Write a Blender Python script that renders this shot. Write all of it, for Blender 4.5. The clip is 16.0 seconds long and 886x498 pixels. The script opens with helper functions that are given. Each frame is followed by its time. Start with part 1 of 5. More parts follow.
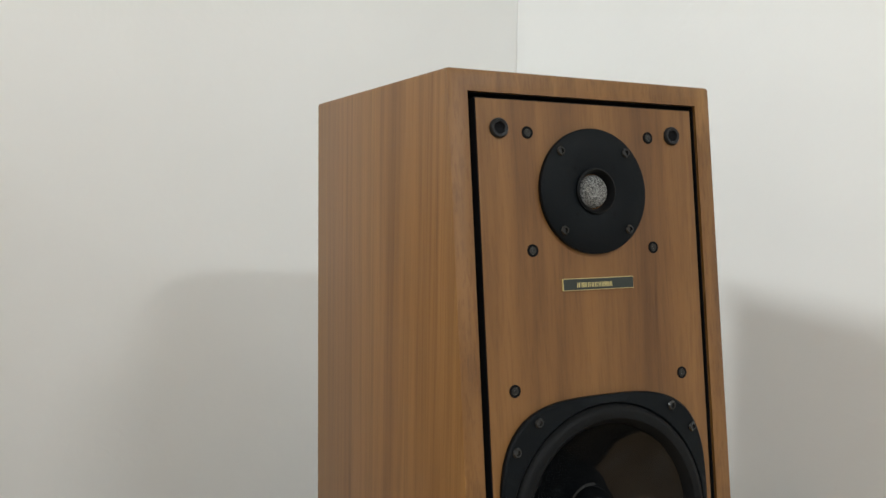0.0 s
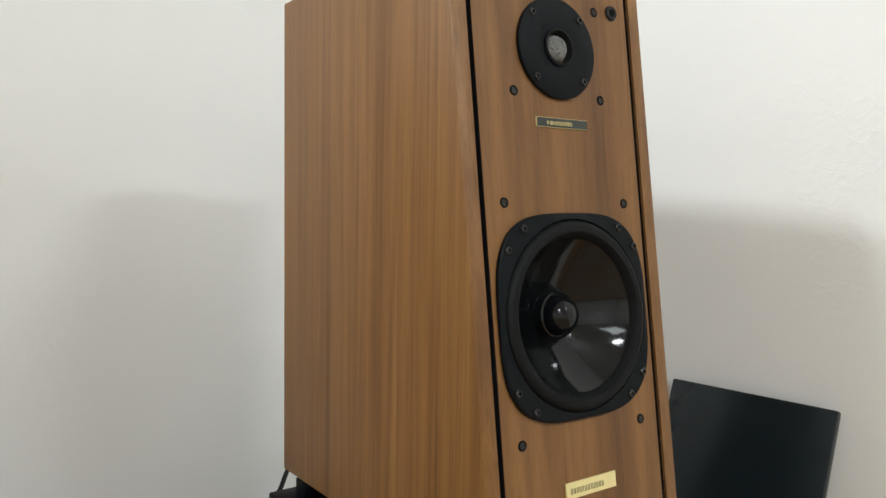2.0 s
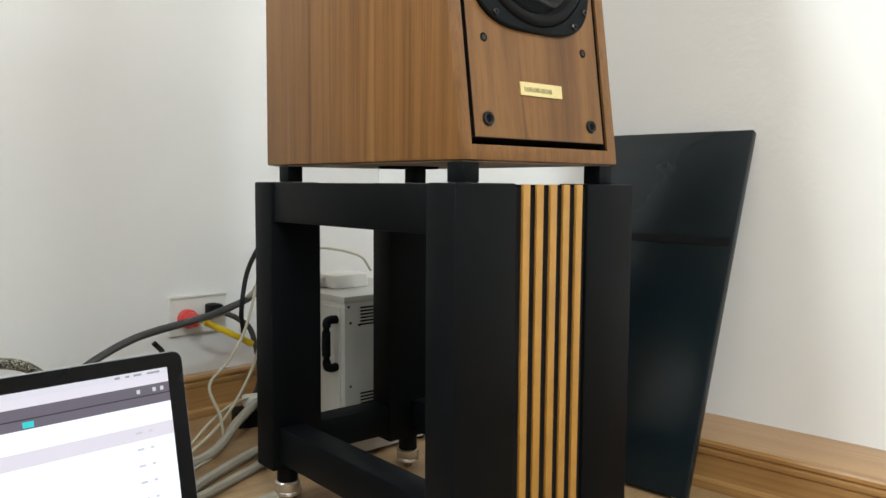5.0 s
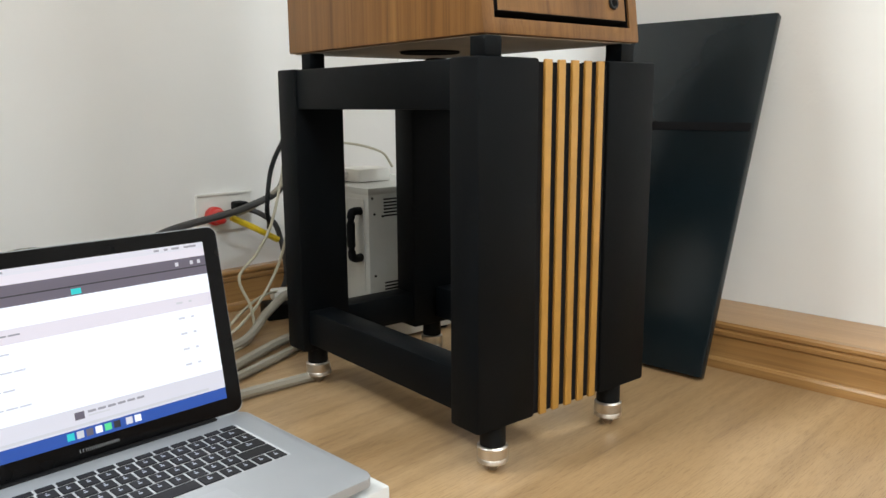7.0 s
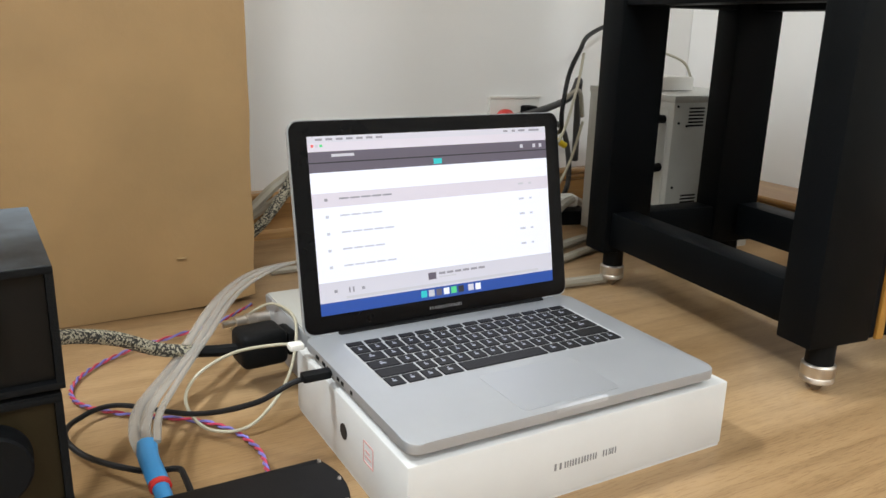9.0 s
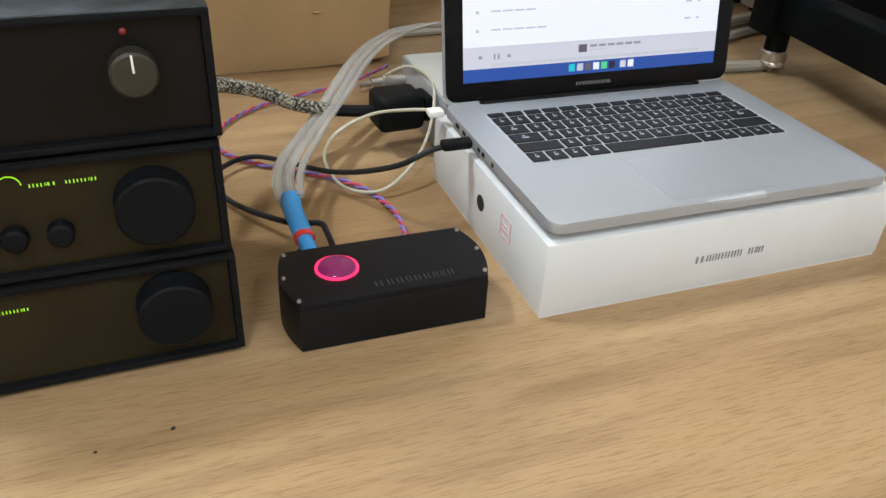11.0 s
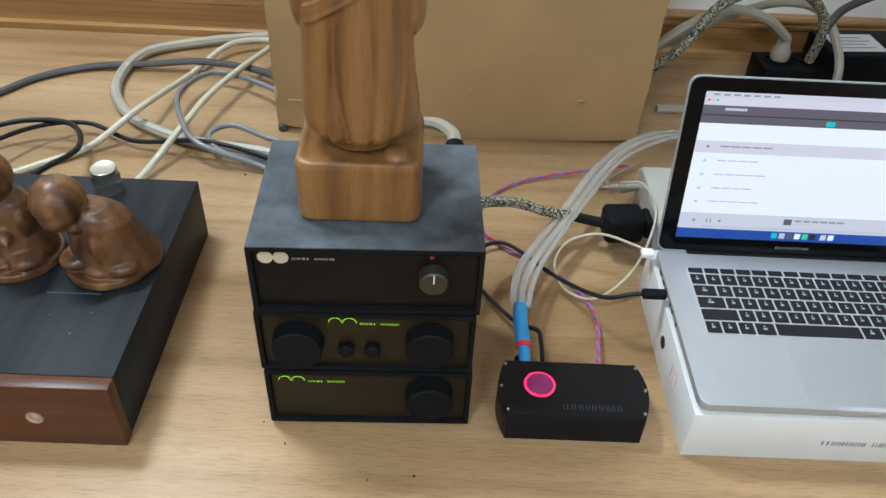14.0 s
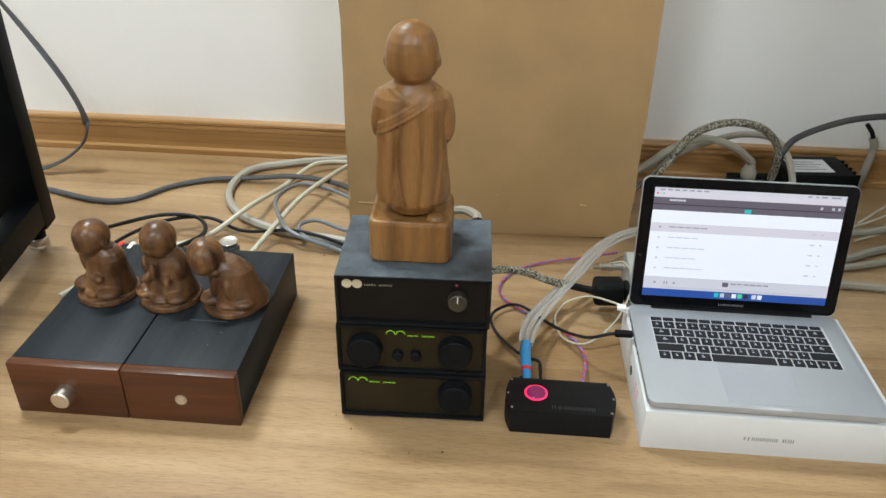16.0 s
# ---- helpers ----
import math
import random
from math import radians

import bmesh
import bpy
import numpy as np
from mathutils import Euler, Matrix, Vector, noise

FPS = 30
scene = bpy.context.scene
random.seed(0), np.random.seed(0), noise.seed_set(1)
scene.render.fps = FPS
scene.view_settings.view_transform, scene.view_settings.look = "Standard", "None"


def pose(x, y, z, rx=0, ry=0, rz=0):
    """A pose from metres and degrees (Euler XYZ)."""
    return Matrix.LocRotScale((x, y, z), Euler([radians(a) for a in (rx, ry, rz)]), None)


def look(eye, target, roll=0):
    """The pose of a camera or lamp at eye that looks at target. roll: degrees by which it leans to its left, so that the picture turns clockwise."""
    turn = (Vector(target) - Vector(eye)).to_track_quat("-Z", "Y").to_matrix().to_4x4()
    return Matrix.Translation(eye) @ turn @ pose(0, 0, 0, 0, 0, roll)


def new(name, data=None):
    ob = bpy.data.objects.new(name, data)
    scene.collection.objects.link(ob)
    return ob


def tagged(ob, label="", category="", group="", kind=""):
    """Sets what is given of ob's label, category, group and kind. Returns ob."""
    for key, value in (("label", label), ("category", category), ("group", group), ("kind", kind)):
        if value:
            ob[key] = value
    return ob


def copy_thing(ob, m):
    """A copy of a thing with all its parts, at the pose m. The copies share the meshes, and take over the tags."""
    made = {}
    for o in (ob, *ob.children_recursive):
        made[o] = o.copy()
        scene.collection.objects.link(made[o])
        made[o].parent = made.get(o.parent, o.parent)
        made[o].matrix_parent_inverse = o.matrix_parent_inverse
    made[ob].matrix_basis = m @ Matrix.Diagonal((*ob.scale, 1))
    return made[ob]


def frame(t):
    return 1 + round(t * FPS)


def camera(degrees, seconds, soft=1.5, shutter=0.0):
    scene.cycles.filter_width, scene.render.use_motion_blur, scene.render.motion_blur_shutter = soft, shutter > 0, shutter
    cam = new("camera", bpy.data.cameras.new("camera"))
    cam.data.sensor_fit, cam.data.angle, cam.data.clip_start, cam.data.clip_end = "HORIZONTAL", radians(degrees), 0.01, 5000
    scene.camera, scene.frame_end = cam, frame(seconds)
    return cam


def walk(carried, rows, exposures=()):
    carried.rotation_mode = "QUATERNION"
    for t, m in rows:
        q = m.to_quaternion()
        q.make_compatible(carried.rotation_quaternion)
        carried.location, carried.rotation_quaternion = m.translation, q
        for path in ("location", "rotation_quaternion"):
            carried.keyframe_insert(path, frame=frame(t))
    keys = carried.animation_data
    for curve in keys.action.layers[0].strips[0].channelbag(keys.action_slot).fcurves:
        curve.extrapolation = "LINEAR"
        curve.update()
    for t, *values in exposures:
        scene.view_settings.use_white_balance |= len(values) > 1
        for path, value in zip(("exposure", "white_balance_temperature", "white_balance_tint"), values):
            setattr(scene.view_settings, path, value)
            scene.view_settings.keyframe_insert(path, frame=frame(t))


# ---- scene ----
cam = camera(59.0, 16.0)
PATH = [
    (0, (0.3150, 0.1487, 1.0235), (1.3754, 1.8353, 0.8482), 0.90),
    (0.5, (0.2771, 0.1509, 0.9907), (1.4353, 1.7733, 0.8287), 1.04),
    (1, (0.2162, 0.1299, 0.9747), (1.4654, 1.6848, 0.8276), 0.35),
    (1.5, (0.1686, 0.1162, 0.9426), (1.4771, 1.6210, 0.7898), 0.43),
    (2, (0.1366, 0.1231, 0.8667), (1.4997, 1.5804, 0.7320), 0.82),
    (2.5, (0.1228, 0.0971, 0.7513), (1.5145, 1.5305, 0.6583), 1.03),
    (3, (0.1028, 0.0628, 0.6601), (1.5102, 1.4822, 0.5916), 0.91),
    (3.5, (0.0888, 0.0575, 0.5979), (1.5164, 1.4570, 0.5400), 0.39),
    (4, (0.0633, 0.0336, 0.5459), (1.5032, 1.4199, 0.4764), 0.31),
    (4.5, (0.0316, 0.0268, 0.5046), (1.4789, 1.4030, 0.3983), 0.40),
    (6.8, (-0.0102, 0.0073, 0.4320), (1.4148, 1.3628, 0.0688), -0.58),
    (7, (-0.0147, 0.0090, 0.4294), (1.3888, 1.3859, 0.0632), -0.37),
    (7.5, (-0.0462, 0.0313, 0.4208), (1.2580, 1.4974, 0.0343), -0.04),
    (8, (-0.0795, 0.0490, 0.4163), (1.0875, 1.6161, -0.0106), 0.11),
    (8.5, (-0.1072, 0.0604, 0.4057), (0.9497, 1.6908, -0.0685), 0.88),
    (9, (-0.1299, 0.0752, 0.3852), (0.8187, 1.7497, -0.1592), 1.55),
    (9.5, (-0.1523, 0.0788, 0.3611), (0.7132, 1.7677, -0.2702), 1.57),
    (10, (-0.1565, 0.0724, 0.3374), (0.6350, 1.7499, -0.4108), 1.03),
    (10.2, (-0.1566, 0.0740, 0.3302), (0.6053, 1.7420, -0.4680), 0.98),
    (12.5, (-0.1141, 0.1801, 0.5325), (0.1825, 1.5347, -0.9087), 5.94),
    (13, (-0.1268, 0.1551, 0.5702), (0.0587, 1.5321, -0.8684), 4.19),
    (13.5, (-0.1579, 0.1147, 0.6233), (-0.0507, 1.5346, -0.7811), 3.96),
    (14, (-0.1602, 0.0519, 0.6849), (-0.1322, 1.5704, -0.6164), 3.06),
    (14.5, (-0.1590, -0.0275, 0.7349), (-0.1734, 1.5600, -0.4815), 2.71),
    (15, (-0.1476, -0.0847, 0.7516), (-0.1904, 1.5276, -0.4310), 2.27),
    (15.5, (-0.1323, -0.1776, 0.7763), (-0.2217, 1.4817, -0.3366), 1.47),
    (16, (-0.1187, -0.2930, 0.7980), (-0.2388, 1.4245, -0.2198), 1.19),
]
EXPOSURES = [(0.0, -0.58, 6480, 11), (0.5, -0.57, 6440, 11), (1.5, -0.48, 6440, 11), (2.5, -0.24, 6450, 10), (4.5, 0.03, 6380, 10), (7.0, 0.07, 6450, 11), (8.5, -0.02, 6520, 12), (10.0, -0.12, 6540, 14), (12.5, -0.20, 5830, 9), (14.0, -0.22, 5900, 9), (15.0, -0.23, 6090, 9), (16.0, -0.21, 6260, 9)]
walk(cam, [(t, look(eye, target, roll)) for t, eye, target, roll in PATH], EXPOSURES)
LAMP_BACK, LAMP_FRONT, LAMP_CEILING, FILL_FAR = 67.0, 27.0, 46.0, 50.0
SCREEN = 0.80

# ---- world, lamps, fill lights ----
world = bpy.data.worlds.new("room_air")
scene.world = world
world.use_nodes = True
world.node_tree.nodes["Background"].inputs[0].default_value = (0.9, 0.95, 1.0, 1)
world.node_tree.nodes["Background"].inputs[1].default_value = 0.05


def tube_light(name, m, length, width, power, colour):
    lamp = bpy.data.lights.new(name, "AREA")
    lamp.shape, lamp.size, lamp.size_y = "RECTANGLE", length, width
    lamp.energy, lamp.color = power, colour
    new(name, lamp).matrix_world = m


tube_light("tube_lamp", look((-1.25, 1.28, 2.5), (-0.6, 0.2, 0.2)), 0.6, 0.07, LAMP_BACK, (0.92, 1.0, 1.01))
tube_light("tube_lamp", look((1.05, -1.75, 2.55), (0.2, 0.6, 0.5)), 0.6, 0.07, LAMP_FRONT, (0.92, 1.0, 1.01))
# Unseen overhead light, added as fill; it also throws the statue's shadow rightwards.
tube_light("overhead_fill", look((-0.9, -1.3, 2.77), (-0.9, -1.3, 0.0)), 0.55, 0.30, LAMP_CEILING, (0.92, 1.0, 1.01))
# Large soft panel with no known source, added only to lift the shadows.
tube_light("overhead_fill", look((-1.9, -2.5, 2.77), (-1.9, -2.5, 0.0)), 1.1, 1.1, FILL_FAR, (0.92, 1.0, 1.01))


# ---- materials ----
def material(name, rough=0.5, metal=0.0, coat=0.0):
    m = bpy.data.materials.new(name)
    m.use_nodes = True
    b = m.node_tree.nodes["Principled BSDF"]
    b.inputs["Roughness"].default_value = rough
    b.inputs["Metallic"].default_value = metal
    b.inputs["Coat Weight"].default_value = coat
    b.inputs["Coat Roughness"].default_value = 0.12
    return m, m.node_tree.nodes, m.node_tree.links, b


def coords(nodes, links, scale, spread=3.0):
    """Object coordinates scaled per axis, moved by each object's own random number."""
    tc, mp, inf, mul = (nodes.new(k) for k in ("ShaderNodeTexCoord", "ShaderNodeMapping", "ShaderNodeObjectInfo", "ShaderNodeMath"))
    mul.operation = "MULTIPLY"
    mul.inputs[1].default_value = spread
    links.new(inf.outputs["Random"], mul.inputs[0])
    links.new(mul.outputs[0], mp.inputs["Location"])
    mp.inputs["Scale"].default_value = scale
    links.new(tc.outputs["Object"], mp.inputs["Vector"])
    return mp.outputs[0]


def noise_node(nodes, links, vec, scale, detail=4.0, rough=0.55, distort=0.0):
    n = nodes.new("ShaderNodeTexNoise")
    n.inputs["Scale"].default_value, n.inputs["Detail"].default_value = scale, detail
    n.inputs["Roughness"].default_value, n.inputs["Distortion"].default_value = rough, distort
    links.new(vec, n.inputs["Vector"])
    return n.outputs[0]


def ramp_node(nodes, links, fac, stops):
    r = nodes.new("ShaderNodeValToRGB")
    el = r.color_ramp.elements
    while len(el) < len(stops):
        el.new(0.5)
    for e, (p, c) in zip(el, stops):
        e.position, e.color = p, (*c, 1)
    links.new(fac, r.inputs[0])
    return r.outputs[0]


def mix_node(nodes, links, a, b, fac, kind="MULTIPLY"):
    x = nodes.new("ShaderNodeMix")
    x.data_type, x.blend_type = "RGBA", kind
    if isinstance(fac, float):
        x.inputs[0].default_value = fac
    else:
        links.new(fac, x.inputs[0])
    for sock, v in ((x.inputs[6], a), (x.inputs[7], b)):
        if isinstance(v, tuple):
            sock.default_value = (*v, 1)
        else:
            links.new(v, sock)
    return x.outputs[2]


def bump_node(nodes, links, bsdf, height, strength, dist=0.002):
    b = nodes.new("ShaderNodeBump")
    b.inputs["Strength"].default_value, b.inputs["Distance"].default_value = strength, dist
    links.new(height, b.inputs["Height"])
    links.new(b.outputs[0], bsdf.inputs["Normal"])


def plain(name, c, rough=0.5, metal=0.0, coat=0.0, var=0.12, scale=18.0, bump=0.08, bump_scale=350.0, spread=3.0):
    m, n, l, b = material(name, rough, metal, coat)
    if max(c) < 0.03 and rough > 0.3:
        b.inputs["Specular IOR Level"].default_value = 0.14
    v = coords(n, l, (1, 1, 1), spread)
    big = noise_node(n, l, v, scale, 5)
    lo, hi = tuple(x * (1 - var) for x in c), tuple(min(1, x * (1 + var)) for x in c)
    l.new(ramp_node(n, l, big, [(0.3, lo), (0.7, hi)]), b.inputs["Base Color"])
    fine = noise_node(n, l, v, bump_scale, 3)
    bump_node(n, l, b, fine, bump)
    rr = n.new("ShaderNodeMapRange")
    rr.inputs[3].default_value, rr.inputs[4].default_value = max(0.02, rough * 0.85), min(1, rough * 1.15)
    l.new(big, rr.inputs[0])
    l.new(rr.outputs[0], b.inputs["Roughness"])
    return m


def wood(name, stops, axis, across=55.0, along=1.6, rough=0.45, fine=420.0, distort=0.6, coat=0.0, spread=9.0, flecks=0.3, pore=0.45):
    """Wood with its grain along one axis: broad flames, narrow stripes and short pores."""
    m, n, l, b = material(name, rough, 0.0, coat)
    b.inputs["Specular IOR Level"].default_value = 0.35
    s = [1.0, 1.0, 1.0]
    s[axis] = along / across
    v = coords(n, l, s, spread)
    broad = noise_node(n, l, v, across * 0.35, 3, 0.5, distort)
    col = ramp_node(n, l, broad, stops)
    stripe = noise_node(n, l, v, across * 1.8, 4, 0.6, 0.3)
    tone = ramp_node(n, l, stripe, [(0.30, (0.70, 0.66, 0.62)), (0.52, (1, 1, 1)), (0.75, (1.0, 0.97, 0.92))])
    col = mix_node(n, l, col, tone, 0.75)
    pores = noise_node(n, l, v, fine, 3, 0.7)
    ptone = ramp_node(n, l, pores, [(0.38, (0.72, 0.68, 0.64)), (0.5, (1, 1, 1))])
    col = mix_node(n, l, col, ptone, pore)
    fleck = noise_node(n, l, v, across * 0.8, 2, 0.5, 0.8)
    col = mix_node(n, l, col, ramp_node(n, l, fleck, [(0.64, (1, 1, 1)), (0.72, (0.58, 0.52, 0.46))]), flecks)
    l.new(col, b.inputs["Base Color"])
    bump_node(n, l, b, pores, 0.12, 0.001)
    return m


def glow(name, c, strength):
    m, n, l, b = material(name, 0.4)
    b.inputs["Base Color"].default_value = (*[x * 0.3 for x in c], 1)
    b.inputs["Emission Color"].default_value = (*c, 1)
    b.inputs["Emission Strength"].default_value = strength
    return m


def wall_paint(name, c):
    """White paint on hand-trowelled plaster: faint clouds, soft trowel marks, a few scabs."""
    m, n, l, b = material(name, 0.55)
    v = coords(n, l, (1, 1, 1), 0.0)
    cloud = noise_node(n, l, v, 1.6, 5)
    l.new(ramp_node(n, l, cloud, [(0.3, tuple(x * 0.95 for x in c)), (0.7, c)]), b.inputs["Base Color"])
    soft = noise_node(n, l, v, 9, 4, 0.6, 0.4)
    scab = noise_node(n, l, v, 34, 6, 0.65, 1.2)
    gate = noise_node(n, l, v, 4.2, 2)
    g = n.new("ShaderNodeMapRange")
    g.inputs[1].default_value, g.inputs[2].default_value = 0.55, 0.68
    l.new(gate, g.inputs[0])
    mu = n.new("ShaderNodeMath")
    mu.operation = "MULTIPLY"
    l.new(scab, mu.inputs[0])
    l.new(g.outputs[0], mu.inputs[1])
    ad = n.new("ShaderNodeMath")
    ad.operation = "ADD"
    l.new(soft, ad.inputs[0])
    l.new(mu.outputs[0], ad.inputs[1])
    bump_node(n, l, b, ad.outputs[0], 0.30, 0.004)
    return m


def braid(name, dark, light, scale):
    m, n, l, b = material(name, 0.6)
    v = coords(n, l, (1, 1, 1))
    vo = n.new("ShaderNodeTexVoronoi")
    vo.inputs["Scale"].default_value = scale
    l.new(v, vo.inputs["Vector"])
    sep = n.new("ShaderNodeSeparateColor")
    l.new(vo.outputs["Color"], sep.inputs[0])
    l.new(ramp_node(n, l, sep.outputs[0], [(0.50, dark), (0.58, light)]), b.inputs["Base Color"])
    bump_node(n, l, b, vo.outputs["Distance"], 0.6, 0.002)
    return m


def clear(name, c, rough=0.05):
    m, n, l, b = material(name, rough)
    b.inputs["Base Color"].default_value = (*c, 1)
    b.inputs["Transmission Weight"].default_value = 1.0
    b.inputs["IOR"].default_value = 1.45
    return m


WALNUT = [(0.28, (0.115, 0.050, 0.014)), (0.42, (0.165, 0.075, 0.0215)), (0.52, (0.205, 0.097, 0.029)), (0.62, (0.168, 0.077, 0.022)), (0.76, (0.270, 0.138, 0.044))]
M_WALL = wall_paint("white_wall_paint", (0.86, 0.855, 0.84))
M_CEIL = plain("ceiling_paint", (0.80, 0.79, 0.77), 0.8, var=0.03)
M_FLOOR = wood("oak_laminate", [(0.30, (0.255, 0.155, 0.071)), (0.45, (0.342, 0.220, 0.111)), (0.58, (0.402, 0.267, 0.141)), (0.74, (0.465, 0.320, 0.178))], 0, across=22.0, along=1.5, rough=0.30, fine=560.0, distort=0.9, spread=0.0, flecks=0.65, pore=0.8)
M_BASE = wood("baseboard_wood", [(0.25, (0.255, 0.128, 0.040)), (0.5, (0.37, 0.20, 0.072)), (0.8, (0.45, 0.26, 0.105))], 0, across=90.0, along=1.2, rough=0.28, coat=0.3, spread=0.0)
M_BASE_Y = wood("baseboard_wood_side", [(0.25, (0.255, 0.128, 0.040)), (0.5, (0.37, 0.20, 0.072)), (0.8, (0.45, 0.26, 0.105))], 1, across=90.0, along=1.2, rough=0.28, coat=0.3, spread=0.0)
M_WALNUT = wood("walnut_veneer", WALNUT, 2, across=78.0, along=1.3, rough=0.46, distort=0.35, pore=0.6)
M_WALNUT_V = wood("walnut_baffle", WALNUT, 1, across=46.0, along=2.6, rough=0.46, distort=0.8, flecks=0.9)
M_UNDER = plain("raw_board", (0.50, 0.44, 0.36), 0.7, var=0.1)
M_BLACK = plain("satin_black_paint", (0.0020, 0.0028, 0.0036), 0.5, var=0.25, scale=8, bump=0.10, bump_scale=500)
M_BLACK.node_tree.nodes["Principled BSDF"].inputs["Specular IOR Level"].default_value = 0.09
# Matte black for small black parts and for shade painted into gaps and holes.
M_GAP = plain("matte_black_and_shade", (0.006, 0.006, 0.007), 0.9)
M_GOLD = plain("gold_slat_paint", (0.40, 0.205, 0.040), 0.45, var=0.1, scale=30)
M_RUBBER = plain("black_rubber", (0.0065, 0.0069, 0.0075), 0.5)
M_FLANGE = plain("driver_flange", (0.0042, 0.0056, 0.0070), 0.48, var=0.1, bump=0.2, bump_scale=900)
M_CONE = plain("glossy_black_cone", (0.0042, 0.0048, 0.0055), 0.09, var=0.2, bump=0.0)
M_CONE.node_tree.nodes["Principled BSDF"].inputs["Specular IOR Level"].default_value = 0.30
for m in (M_RUBBER, M_FLANGE):
    m.node_tree.nodes["Principled BSDF"].inputs["Specular IOR Level"].default_value = 0.09
M_MESH = braid("silver_mesh", (0.02, 0.02, 0.02), (0.34, 0.34, 0.33), 1900)
M_SCREW = plain("black_screw", (0.005, 0.005, 0.0055), 0.2, metal=0.0)
M_SOCKET = plain("black_socket_plastic", (0.022, 0.022, 0.023), 0.4)
M_STEELSCREW = plain("dark_steel_screw", (0.020, 0.019, 0.017), 0.3, metal=0.4)
M_CHROME = plain("brushed_steel", (0.62, 0.58, 0.53), 0.34, metal=1.0, var=0.05)
M_BRASSY = plain("engraving_gold", (0.62, 0.50, 0.24), 0.4)
M_PLATE_BLACK = plain("black_name_plate", (0.012, 0.018, 0.014), 0.3)
M_PLATE_GOLD = plain("gold_name_plate", (0.66, 0.56, 0.26), 0.35, var=0.08)
M_INK = plain("dark_ink", (0.05, 0.04, 0.02), 0.6)
M_PANEL = plain("glossy_black_panel", (0.005, 0.010, 0.013), 0.24, var=0.06, bump=0.02)
M_PANEL.node_tree.nodes["Principled BSDF"].inputs["Specular IOR Level"].default_value = 0.28
M_CARTON = plain("cardboard", (0.355, 0.226, 0.102), 0.62, var=0.15, scale=5.0, bump=0.25, bump_scale=120, coat=0.06)
M_CARTON_EDGE = plain("torn_cardboard", (0.47, 0.34, 0.18), 0.8, var=0.15)
M_ALU = plain("anodised_aluminium", (0.395, 0.413, 0.44), 0.40, metal=0.45, var=0.03, bump=0.05, bump_scale=900)
M_PAD = plain("trackpad_glass", (0.40, 0.418, 0.445), 0.38, metal=0.45, var=0.01, bump=0.0)
# Pale, as the backlight leaking between the keys is put into this colour.
M_WELL = plain("keyboard_well", (0.42, 0.43, 0.45), 0.45)
M_KEY = plain("black_key", (0.014, 0.014, 0.016), 0.45)
M_BEZEL = plain("black_glass_bezel", (0.003, 0.003, 0.0035), 0.10, bump=0.0)
M_BEZEL.node_tree.nodes["Principled BSDF"].inputs["Specular IOR Level"].default_value = 0.12
M_HINGE = plain("black_hinge", (0.01, 0.01, 0.011), 0.35)
M_WHITEBOX = plain("white_card_box", (0.62, 0.628, 0.63), 0.40, var=0.03, bump=0.03)
M_GREYPRINT = plain("grey_print", (0.20, 0.20, 0.21), 0.5)
M_BLACKPRINT = plain("black_print", (0.02, 0.02, 0.022), 0.5)
M_REDPRINT = plain("red_stamp", (0.60, 0.33, 0.32), 0.5)
M_AMP = plain("amplifier_black_case", (0.0065, 0.0072, 0.0082), 0.6, var=0.2, scale=12, bump=0.25, bump_scale=700)
M_DUST = plain("dusty_black_case", (0.054, 0.066, 0.078), 0.75, var=0.75, scale=22, bump=0.25, bump_scale=700)
M_FASCIA = plain("smoked_fascia", (0.0200, 0.0150, 0.0074), 0.32, var=0.25, scale=9, bump=0.0)
M_FASCIA_TOP = plain("black_fascia", (0.0055, 0.0055, 0.0056), 0.32, var=0.2, bump=0.02)
M_KNOB = plain("black_knob", (0.0055, 0.0062, 0.0072), 0.5, var=0.1)
M_KNOB_BRONZE = plain("bronze_knob", (0.030, 0.026, 0.017), 0.45, metal=0.25)
for m in (M_AMP, M_KNOB):
    m.node_tree.nodes["Principled BSDF"].inputs["Specular IOR Level"].default_value = 0.08
M_POINTER = plain("white_pointer", (0.75, 0.73, 0.70), 0.5)
M_CREAM = plain("cream_print", (0.46, 0.40, 0.29), 0.45)
M_GREEN = glow("green_glow", (0.42, 0.95, 0.02), 0.9)
M_REDLED = glow("red_led", (0.35, 0.01, 0.02), 0.15)
M_DAC = plain("anodised_black_case", (0.0070, 0.0070, 0.0078), 0.45, metal=0.0, var=0.1, bump=0.08, bump_scale=900)
M_DACTEXT = plain("engraved_grey", (0.030, 0.032, 0.036), 0.4)
M_RING = glow("crimson_ring", (1.0, 0.02, 0.10), 2.6)
M_PURPLE = glow("violet_window", (0.36, 0.03, 0.20), 0.45)
M_LENS = clear("porthole_lens", (1.0, 0.75, 0.85))
M_STATUE = wood("polished_statue_wood", [(0.30, (0.085, 0.036, 0.012)), (0.42, (0.170, 0.080, 0.025)), (0.55, (0.225, 0.112, 0.036)), (0.70, (0.300, 0.165, 0.058))], 2, across=40.0, along=4.0, rough=0.34, distort=0.9)
M_MONK = wood("dark_carved_wood", [(0.25, (0.038, 0.017, 0.008)), (0.45, (0.088, 0.040, 0.017)), (0.58, (0.125, 0.058, 0.023)), (0.72, (0.230, 0.115, 0.040))], 2, across=75.0, along=14.0, rough=0.30, distort=1.2)
M_MAHOG = wood("mahogany_front", [(0.32, (0.042, 0.013, 0.005)), (0.5, (0.082, 0.027, 0.010)), (0.68, (0.128, 0.045, 0.017))], 0, across=70.0, along=3.0, rough=0.36)
